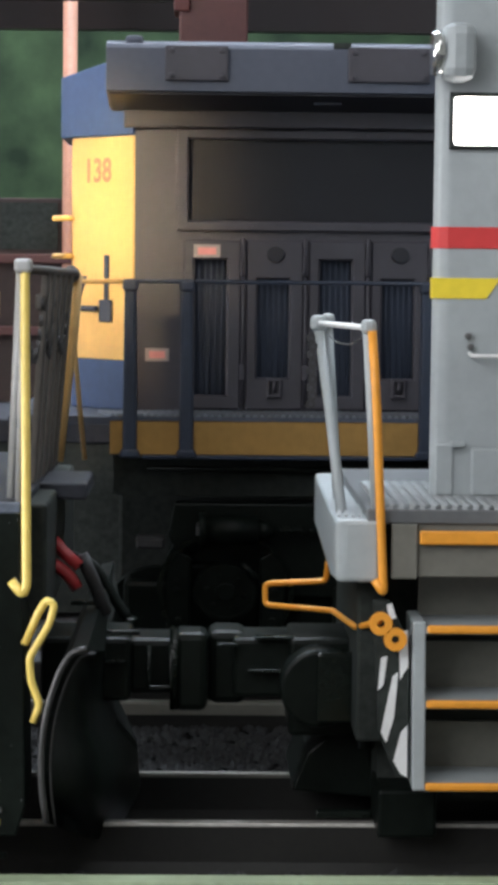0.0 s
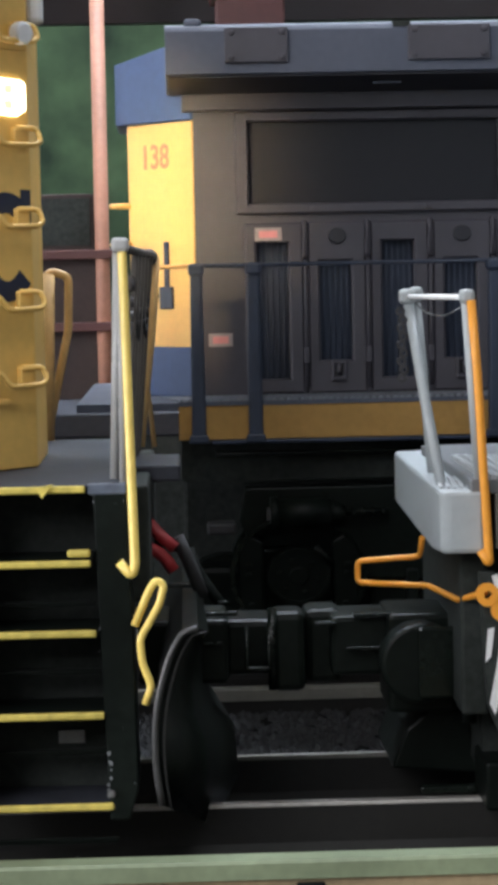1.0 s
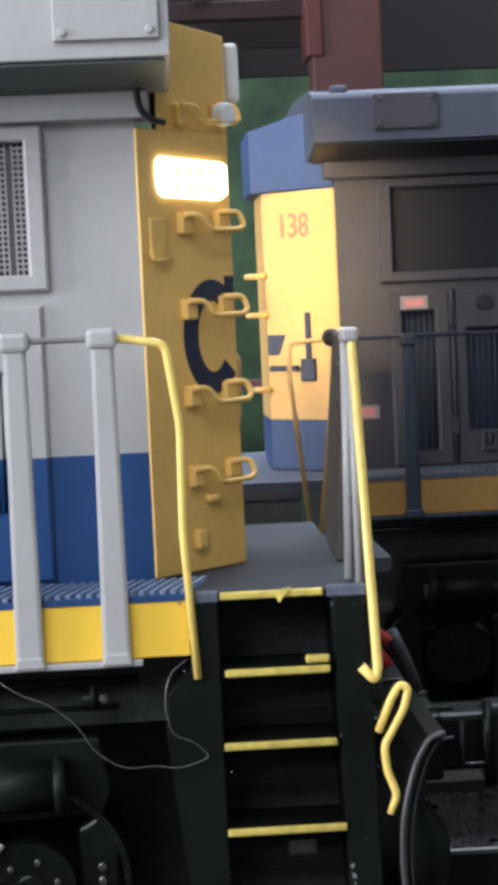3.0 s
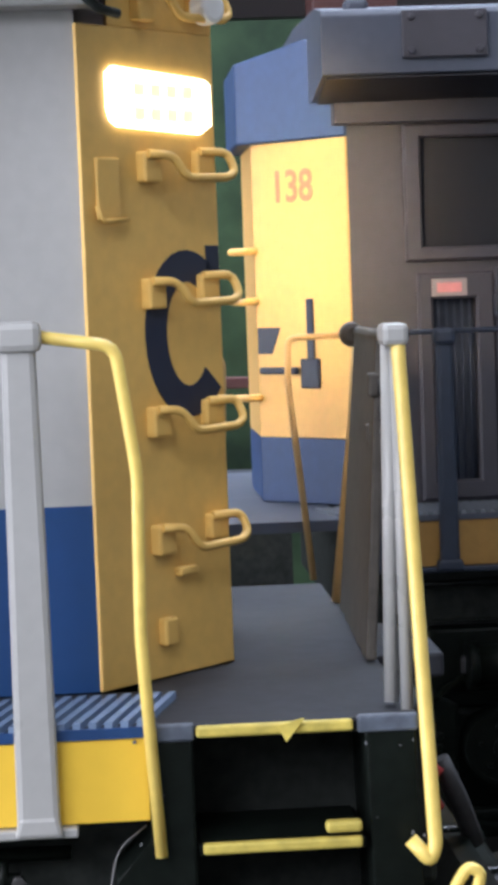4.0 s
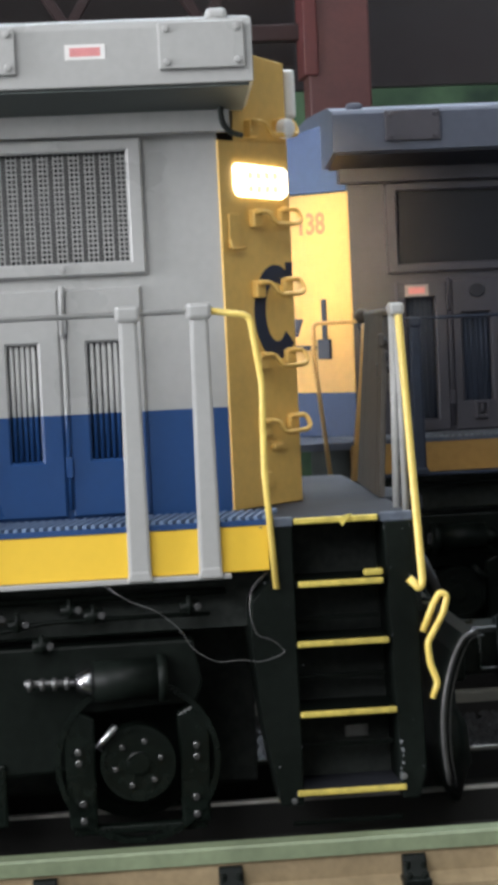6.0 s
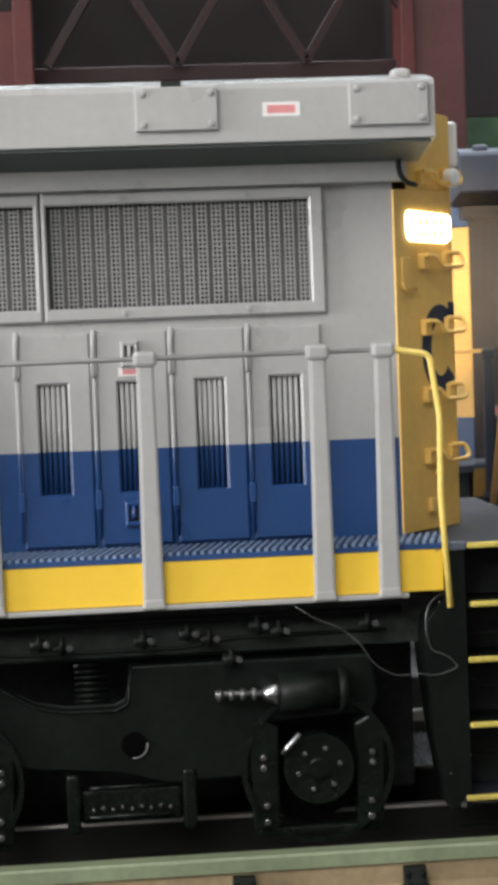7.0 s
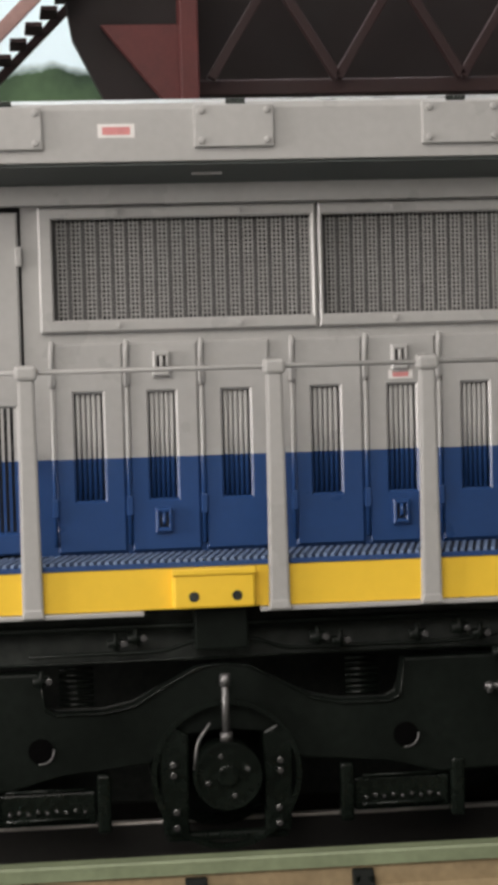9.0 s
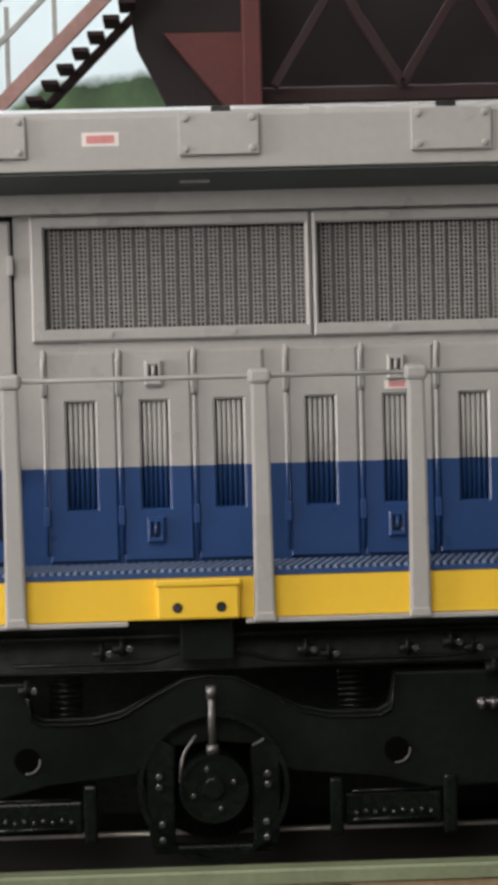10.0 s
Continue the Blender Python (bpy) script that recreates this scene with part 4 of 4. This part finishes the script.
bm = tube(B(), [(64.6, 17.2, 82.4), (65.9, 17.2, 82.4)], 2.5, 24)
part("lens", bm, chrome, hl, "silver lens ring")
bm = tube(B(), bent([(69.6, 19.6, 49.3), (69.8, 18.2, 49.0), (76, 18.2, 49.0), (76, 19.6, 49.0)], 0.5), 0.24, 6)
part("grab_iron", bm, white, nose)
for x, z in ((69.4, 51.2), (69.7, 50.0)):
    part("bolt", disc(B(), (x, 18.9, z), 0.4, 0.7, "y", 10, 0.1), dull_steel, nose)
bm = box(B(), 66.0, 68.0, 19.2, 19.8, 33.2, 39.0, 0.2)
box(bm, 70.0, 140, 18.9, 19.7, 33.2, 38.6, 0.25)
part("kick_plate", bm, loco_grey, nose)
part("hinge", box(B(), 67.6, 69.2, 18.6, 19.5, 38.7, 39.3, 0.15), loco_grey, nose)
# platform with ribbed floor
part("platform", box(B(), 57.5, 140, Y0 + 0.2, 56.5, 31.2, 32.8, 0.2), loco_floor, nose)
for r in range(16):
    bm = B()
    for k in range(46 if r < 7 else 7):
        x = 58.6 + k * 1.15
        y = Y0 + 0.3 + r * 1.75
        prism(bm, [(x, y), (x + 0.55, y), (x + 1.3, y + 1.5), (x + 0.75, y + 1.5)], "z", 32.7, 33.2)
    part("floor_rib", bm, deck_light, nose)
part("step_edge", box(B(), 63.2, 140, Y0 - 0.4, Y0 + 0.2, 29.0, 30.5, 0.2), orange, nose, "orange painted edge")
part("side_sill", box(B(), 60.2, 63.0, Y0, Y0 + 1.4, 25.2, 31.2, 0.2), sill_brown, nose)
part("side_sill", box(B(), 63.0, 140, Y0 + 0.6, Y0 + 2, 25.4, 31.2, 0.1), sill_brown, nose)
# porch box at the corner with its two posts and orange handrail
bm = prism(B(), [(54.2, Y0 + 0.4), (54.9, Y0), (59.0, Y0), (59.4, 14), (59.4, 63), (54.6, 63), (54.0, 14)], "z", 24.8, 31.6, 0.5)
part("end_sill", bm, loco_grey, nose)
bm = B()
tube(bm, [(57.3, Y0 + 0.6, 52.4), (58.6, Y0 + 1.0, 31.4)], 0.55, 8)
box(bm, 56.6, 58.2, Y0 - 0.4, Y0 + 1.6, 51.6, 53.2, 0.5)
part("corner_post", bm, loco_grey, nose)
bm = B()
tube(bm, [(53.0, 27.8, 52.2), (54.4, 24.0, 41), (55.2, 15.0, 31.4)], 0.6, 8)
tube(bm, [(54.2, 29.5, 52.2), (55.4, 26.0, 32.0)], 0.55, 8)
box(bm, 52.1, 53.9, 26.6, 29.0, 51.4, 53.2, 0.5)
box(bm, 53.5, 55.0, 28.6, 31, 51.6, 53.4, 0.5)
part("end_post", bm, loco_grey, nose)
bm = B()
for k in range(6):
    prism(bm, [(54.4 + k * 0.75, 10.5), (54.85 + k * 0.75, 10.5), (55.6 + k * 0.75, 22.0), (55.15 + k * 0.75, 22.0)], "z", 31.5, 31.9)
part("floor_rib", bm, deck_light, nose)
part("droop_wire", tube(B(), bent([(53.6, 24.0, 51.6), (54.4, 20.0, 50.4), (55.8, 14.0, 50.2), (57.0, Y0 + 1.0, 51.4)], 2.0), 0.09, 6), dull_steel, nose)
for k in range(9):
    part("chain_link", ring(B(), (52.1 + 0.25 * (k % 2), 26.6 - 0.1 * k, 50.6 - k * 0.95), 0.24, 0.55, 0.4, "y", 10), dull_black, nose)
part("end_rod", tube(B(), [(53.0, 27.4, 52.3), (57.4, Y0 + 0.4, 52.3)], 0.32, 8), white, nose)
bm = tube(B(), bent([(57.7, Y0 - 0.5, 52.0), (58.3, Y0 - 0.5, 44), (59.3, Y0 - 0.6, 23.8), (58.4, Y0 - 0.6, 25.2)], 0.4), 0.5, 10)
part("handrail", bm, orange, nose, "orange handrail")
# orange lever, its rings and the striped plow
bm = B()
tube(bm, bent([(54.6, 30, 24.0), (54.6, 33, 21.4), (47.4, 36.0, 20.6), (47.4, 36.0, 18.0), (55.2, 30, 18.3), (57.0, 16, 18.6), (59.0, 8.5, 20.5)], 0.7), 0.36, 8)
part("uncoupling_lever", bm, orange, nose, "bent orange wire lever")
for x, z in ((59.1, 20.4), (60.7, 18.7)):
    part("lever_ring", ring(B(), (x, Y0 - 0.7, z), 0.45, 1.25, 0.8, "y", 20), orange, nose, "orange ring")
part("plow_blade", prism(B(), [(58.4, 22.6), (60.2, 22.6), (62.4, 18.0), (62.4, 3.0), (61.0, 3.4), (59.2, 8.0)], "y", Y0 + 1.2, Y0 + 2.6, 0.1), black_mat, nose)
for q in (((59.8, 22.2), (60.4, 22.4), (60.9, 20.8), (60.2, 20.6)), ((61.2, 19.4), (62.2, 19.4), (62.3, 15.5), (61.4, 14.0)),
          ((60.6, 14.4), (61.2, 14.8), (60.8, 9.8), (60.0, 7.0), (59.4, 8.2)), ((61.6, 8.2), (62.3, 9.0), (62.3, 3.2), (61.6, 3.6), (60.8, 5.0)), ((59.3, 16.4), (60.0, 16.6), (59.6, 13.4), (59.0, 12.8))):
    part("white_stripe", prism(B(), q, "y", Y0 + 1.05, Y0 + 1.25), white, nose, "white painted stripe")
part("plow_foot", prism(B(), [(50.6, -3.4), (52.4, 1.2), (55.6, 3.8), (59.6, 3.2), (61.0, -4.2)], "y", 30, 50, 0.3), black, nose)
part("plow_shoe", box(B(), 59.6, 66.2, 14, 24, -4.9, 0.6, 0.4), black, nose)
part("plow_lip", box(B(), 53.0, 59.4, 20.5, 22, -4.3, -3.5, 0.2), black_gloss, nose)
# steps with their side post
part("step_side", prism(B(), [(62.6, 20.6), (64.0, 20.6), (64.2, 2.0), (62.8, 2.0)], "y", Y0 - 0.2, Y0 + 8.0, 0.2), loco_grey, nose)
part("step_post", tube(B(), [(58.9, 20, 18.0), (58.6, 20, 4.0)], 0.9, 8), black, nose)
for z in (20.2, 12.0, 2.9):
    t = part("step_tread", box(B(), 64.0, 140, Y0, Y0 + 9.0, z - 1.0, z - 0.2, 0.1), loco_grey, nose)
    part("tread_edge", box(B(), 64.2, 140, Y0 - 0.4, Y0 + 0.3, z - 0.9, z, 0.25), orange, t, "orange step edge")
    part("riser", box(B(), 64.0, 140, Y0 + 8.6, Y0 + 9.4, z - 0.5, z + 5.0), sill_brown, t)
part("step_box", box(B(), 64.0, 140, Y0 + 9.4, Y0 + 11, -1, 31), black_mat, nose)
part("coupler_pocket", box(B(), 50.0, 58.0, 26.0, 38.0, 4.0, 15.6, 0.6), black, nose)
cp = part("coupler", box(B(), 43.5, 52.0, 28.0, 37.0, 8.2, 15.2, 0.6), black, nose)
part("knuckle", box(B(), 40.6, 45.0, 31.0, 38.0, 6.8, 15.6, 0.9), black, cp)
for x, z, w in ((41.6, 14.4, 2.4), (45.2, 11.4, 5.2), (46.0, 15.3, 4.6), (52.2, 12.0, 3.0)):
    part("casting_edge", box(B(), x, x + w, 26.4, 27.8, z, z + 0.45, 0.15), black_gloss, nose)
part("buffer_disc", disc(B(), (53.4, 22.0, 10.4), 4.6, 5.0, "y", 28, 0.5), black, nose)
part("buffer_plate", box(B(), 53.0, 57.4, 21.2, 22.2, 6.5, 14.8, 0.4), black_gloss, nose)
part("end_beam", box(B(), 57, 60, 14, 52, 6.0, 24.6, 0.4), black_mat, nose)
part("underframe", box(B(), 60, 140, 20, 45, -2, 31), black_mat, nose)

# ---- parts of the other things between the couplers ----
far_truck = thing("bogie", 60, 122, -6, "dark model bogie under the locomotive behind", "bogie")
bm = box(B(), 28, 74, 98, 104, 2, 12, 0.8)
box(bm, 36, 44, 96.5, 98.5, 0, 15, 0.8)
box(bm, 54, 62, 96.5, 98.5, 0, 15, 0.8)
part("bogie_frame", bm, black, far_truck)
for x in (33, 68):
    part("wheel", disc(B(), (x, 104.5, 4.0), 9.0, 4.0, "y", 40, 0.4), black, far_truck)

# ---- tracks ----
def rail(name, y, z, label, mats, x0=-330, x1=330, w=1.6, deep=1.9):
    """A rail with head, web and foot; its top stands at z."""
    ob = thing(name, 0, y, z - 7, label, "rail", "rails of the layout", "structure")
    prof = [(y - w * 0.85, z), (y + w * 0.85, z), (y + w, z - 0.3), (y + w, z - deep), (y - w, z - deep), (y - w, z - 0.3)]
    part("rail_head", prism(B(), prof, "x", x0, x1), mats[0], ob)
    prof = [(y - w * 0.75, z - deep), (y + w * 0.75, z - deep), (y + w * 0.7, z - 4.6), (y + w * 2.1, z - 5.6), (y + w * 2.1, z - 6.3), (y - w * 2.1, z - 6.3), (y - w * 2.1, z - 5.6), (y - w * 0.7, z - 4.6)]
    part("rail_web", prism(B(), prof, "x", x0, x1), mats[1], ob)
    return ob


FRONT_Y, FRONT_Z = -12.0, -2.2
front = rail("rail_front", FRONT_Y, FRONT_Z, "green-grey rail head on a tan web, nearest track", (rail_green, rail_tan))
rail("rail_front_near", FRONT_Y - 32, FRONT_Z, "green-grey rail head on a tan web, nearest track", (rail_green, rail_tan))
rail("rail_main_near", 19.7, -4.5, "worn shiny rail under the locomotives", (steel_worn, rail_dark), w=0.8, deep=0.45)
rail("rail_main_far", 44.0, -4.5, "worn shiny rail under the locomotives", (sill_brown, rail_dark), w=0.7, deep=0.5)
rail("rail_back_near", 95, -5.6, "brown rail of the rear track", (sill_brown, rail_dark), w=1.1)
rail("rail_back_far", 127, -5.6, "dark rail of the rear track", (rail_dark, rail_dark), w=0.9)

# tie plates with bolt heads, holding the front rail
plate = B()
box(plate, -1.65, 1.65, FRONT_Y - 4.6, FRONT_Y - 1.2, FRONT_Z - 5.9, FRONT_Z - 4.6, 0.25)
prism(plate, [(FRONT_Y - 3.4, FRONT_Z - 4.7), (FRONT_Y - 1.1, FRONT_Z - 4.7), (FRONT_Y - 1.1, FRONT_Z - 2.3), (FRONT_Y - 1.7, FRONT_Z - 2.3)], "x", -1.4, 1.4, 0.2)
for sx in (-1, 1):
    disc(plate, (sx * 0.95, FRONT_Y - 2.4, FRONT_Z - 3.9), 0.45, 0.9, "z", 8, 0.12)
    disc(plate, (sx * 0.95, FRONT_Y - 3.9, FRONT_Z - 4.7), 0.45, 0.7, "z", 8, 0.12)
PITCH, PHASE = 21.3, -4.2
first = part("tie_plate", plate, black, front)
first.location.x += PHASE * K
for k in range(-8, 8):
    if k:
        twin(first, k * PITCH, 0, 0)

# sleepers under the tracks
tie = part("sleeper", box(B(), -3.0, 3.0, FRONT_Y - 44, FRONT_Y + 9, -12.4, FRONT_Z - 6.35, 0.35), tie_mat, front)
tie.location.x += PHASE * K
for k in range(-8, 8):
    if k:
        twin(tie, k * PITCH, 0, 0)

# ---- ground: one dark ballast sheet with a pebbled relief ----
bm = B()
NX, NY = 150, 90
grid = []
for j in range(NY + 1):
    y = -420 + 760 * j / NY
    grid.append([bm.verts.new((-700 + 1400 * i / NX, y, -11.5 + 0.9 * noise.noise((i * 0.9, j * 0.9, 3.1)))) for i in range(NX + 1)])
for j in range(NY):
    for i in range(NX):
        bm.faces.new([grid[j][i], grid[j][i + 1], grid[j + 1][i + 1], grid[j + 1][i]])
solid("ground", bm, ballast_mat, "dark grey ballast bed of the layout", "ground", kind="structure")
# loose stones between the rails, too many to count
rng = random.Random(4)
verts, faces = [], []
for k in range(9000):
    zone = rng.random()
    if zone < 0.65:
        x, y, z = rng.uniform(-20, 90), rng.uniform(50, 100), -9.6
    else:
        x, y, z = rng.uniform(-110, 90), rng.uniform(-36, 18), -10.2
    r = rng.uniform(0.5, 1.1)
    n0 = len(verts)
    for px, py, pz in ((1, 0, 0), (-1, 0, 0), (0, 1, 0), (0, -1, 0), (0, 0, 1), (0, 0, -1)):
        verts.append(((x + px * r * rng.uniform(0.7, 1.3)) * K, (y + py * r * rng.uniform(0.7, 1.3)) * K, (z + pz * r * rng.uniform(0.5, 0.9)) * K))
    faces += [(n0 + a, n0 + b, n0 + c) for a, b, c in ((0, 2, 4), (2, 1, 4), (1, 3, 4), (3, 0, 4), (2, 0, 5), (1, 2, 5), (3, 1, 5), (0, 3, 5))]
me = bpy.data.meshes.new("ballast_stones")
me.from_pydata(verts, [], faces)
me.materials.append(ballast_mat)
tagged(new("ballast_stones", me), "loose grey ballast stones between the rails", "ballast", kind="stuff")

# ---- red steel structure behind ----
dock = thing("steel_gantry", 0, 200, -10, "dark red steel gantry with lattice girder and pillars", "gantry")
PY = 193.0
def beam(name, a, b, w, dpt, mat):
    """A flat bar between two (x, z) points in the plane of the gantry."""
    a, b = Vector((a[0], 0, a[1])), Vector((b[0], 0, b[1]))
    n = (b - a).normalized().cross(Vector((0, 1, 0))) * w / 2
    q = [(a + n), (b + n), (b - n), (a - n)]
    return part(name, prism(B(), [(p.x, p.z) for p in q], "y", PY, PY + dpt, 0.2), mat, dock)


part("pillar", box(B(), 34.6, 47.6, PY - 2, PY + 8, -10, 220, 0.4), pink_steel, dock)
part("pillar_flange", box(B(), 33.6, 36.6, PY - 3, PY + 9, 107, 220, 0.3), red_steel, dock)
part("pillar", box(B(), -49.5, -45.4, PY - 2, PY + 8, -10, 220, 0.4), red_steel, dock)
part("gusset", prism(B(), [(-66.5, 130.5), (-49.0, 130.5), (-49.0, 113.0), (-51.5, 112.0)], "y", PY + 1, PY + 4, 0.2), red_steel, dock)
part("sloping_plate", prism(B(), [(-77.5, 160), (-45, 160), (-45, 100), (-58.5, 100), (-72.5, 128)], "y", PY + 5, PY + 9, 0.3), red_shade, dock)
part("back_plate", box(B(), -40, 190, 270, 274, 112.0, 300), red_shade, dock)
part("bottom_chord", box(B(), -46, 34.6, PY + 4, PY + 9, 115.2, 118.6, 0.3), red_half_shade, dock)
part("girder_back", box(B(), -46, 34.6, PY + 24, PY + 26, 112, 200), red_shade, dock)
for k in range(-1, 3):
    xn = -14.6 + 28.0 * k
    if -44 < xn - 10:
        beam("lattice_bar", (xn, 118.5), (xn - 14, 141), 2.0, 3, red_half_shade)
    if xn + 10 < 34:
        beam("lattice_bar", (xn, 118.5), (xn + 14, 141), 2.0, 3, red_half_shade)
# stairs at the gantry's left
st = thing("gantry_stairs", -90, 196, 90, "faded red steel stairs with handrails on the gantry", "stairs")
def sloped(name, off, w, y0, y1, mat):
    a, b = Vector((-112, 104)), Vector((-66, 149.5))
    d = (b - a).normalized()
    n = Vector((-d.y, d.x))
    q = [a + n * off, b + n * off, b + n * (off + w), a + n * (off + w)]
    return part(name, prism(B(), [(p.x, p.y) for p in q], "y", y0, y1, 0.15), mat, st)


sloped("stringer", -1.0, 3.0, 186, 188, pink_pale)
sloped("stringer", -6.0, 2.0, 202, 204, red_half_shade)
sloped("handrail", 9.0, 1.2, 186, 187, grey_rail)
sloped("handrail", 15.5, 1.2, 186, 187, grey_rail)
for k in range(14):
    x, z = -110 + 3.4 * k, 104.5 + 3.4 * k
    part("tread", box(B(), x, x + 3.6, 188, 203, z - 2.2, z - 1.2, 0.1), red_half_shade, st)
    if k % 3 == 0:
        part("rail_post", box(B(), x - 0.5, x + 0.5, 186.2, 187, z, z + 21, 0.1), grey_rail, st)

# ---- pole, fence and platform at the back ----
solid("signal_pole", tube(B(), [(9.5, 263, -10), (9.7, 263, 119)], 1.6, 14), brown_pole, "slim rusty brown pole behind the tracks", "pole")
fence = thing("platform_wall", -20, 180, -10, "dark brown loading platform with a rail behind the tracks", "platform")
part("deck", box(B(), -160, 30, 205, 262, 24, 28.5, 0.3), deck_mat, fence)
part("wall", box(B(), -160, 9, 264, 267, -10, 74, 0.3), wall_brown, fence)
# flat black slab on the wall, above the upper cap
part("wall_opening", box(B(), -60, 7, 263.4, 264, 62.5, 73), black_mat, fence)
part("wall_cap", box(B(), -160, 30, 260, 265, 43.5, 45.5, 0.2), pink_steel, fence)
part("wall_cap", box(B(), -160, 12, 260, 265, 59.5, 61.5, 0.2), pink_steel, fence)
part("dark_base", box(B(), -160, 30, 206, 261, -10, 24), black_mat, fence)

# ---- painted backdrop of woods and sky, far behind ----
def backdrop_material(name):
    m = bpy.data.materials.new(name)
    m.use_nodes = True
    n, l = m.node_tree.nodes, m.node_tree.links
    b = n["Principled BSDF"]
    b.inputs["Roughness"].default_value = 0.9
    geo, sep, tex = n.new("ShaderNodeNewGeometry"), n.new("ShaderNodeSeparateXYZ"), n.new("ShaderNodeTexNoise")
    tex.inputs["Scale"].default_value, tex.inputs["Detail"].default_value = 26, 6
    l.new(geo.outputs["Position"], sep.inputs[0])
    l.new(geo.outputs["Position"], tex.inputs["Vector"])
    add = n.new("ShaderNodeMath")
    add.operation, add.inputs[1].default_value = "MULTIPLY_ADD", 0.05
    l.new(tex.outputs[0], add.inputs[0])
    l.new(sep.outputs["Z"], add.inputs[2])
    sky = n.new("ShaderNodeMapRange")
    sky.inputs[1].default_value, sky.inputs[2].default_value = 0.158, 0.163
    l.new(add.outputs[0], sky.inputs[0])
    small = n.new("ShaderNodeTexNoise")
    small.inputs["Scale"].default_value, small.inputs["Detail"].default_value = 60, 4
    l.new(geo.outputs["Position"], small.inputs["Vector"])
    ramp = n.new("ShaderNodeValToRGB")
    ramp.color_ramp.elements[0].position, ramp.color_ramp.elements[0].color = 0.35, (0.014, 0.034, 0.016, 1)
    ramp.color_ramp.elements[1].position, ramp.color_ramp.elements[1].color = 0.7, (0.075, 0.135, 0.062, 1)
    l.new(small.outputs[0], ramp.inputs[0])
    mix = n.new("ShaderNodeMix")
    mix.data_type = "RGBA"
    l.new(sky.outputs[0], mix.inputs[0])
    l.new(ramp.outputs[0], mix.inputs[6])
    mix.inputs[7].default_value = (0.66, 0.80, 0.84, 1)
    l.new(mix.outputs[2], b.inputs["Base Color"])
    return m


solid("backdrop", box(B(), -700, 700, 330, 334, -20, 700), backdrop_material("painted_backdrop"), "painted backdrop of green woods under pale sky", "backdrop", kind="structure")

# ---- the room round the layout ----
solid("ceiling", box(B(), -1500, 1500, -1500, 1500, 1300, 1320), wall_mat, "plain ceiling", "ceiling", kind="structure")
solid("wall_south", box(B(), -1500, 1500, -1520, -1500, -800, 1300), wall_mat, "plain grey room wall", "wall", kind="structure")
solid("wall_north", box(B(), -1500, 1500, 1500, 1520, -800, 1300), wall_mat, "plain grey room wall", "wall", kind="structure")
solid("wall_west", box(B(), -1520, -1500, -1500, 1500, -800, 1300), wall_mat, "plain grey room wall", "wall", kind="structure")
solid("wall_east", box(B(), 1500, 1520, -1500, 1500, -800, 1300), wall_mat, "plain grey room wall", "wall", kind="structure")
solid("floor", box(B(), -1500, 1500, -1500, 1500, -820, -800), wall_mat, "plain grey room floor", "floor", kind="structure")
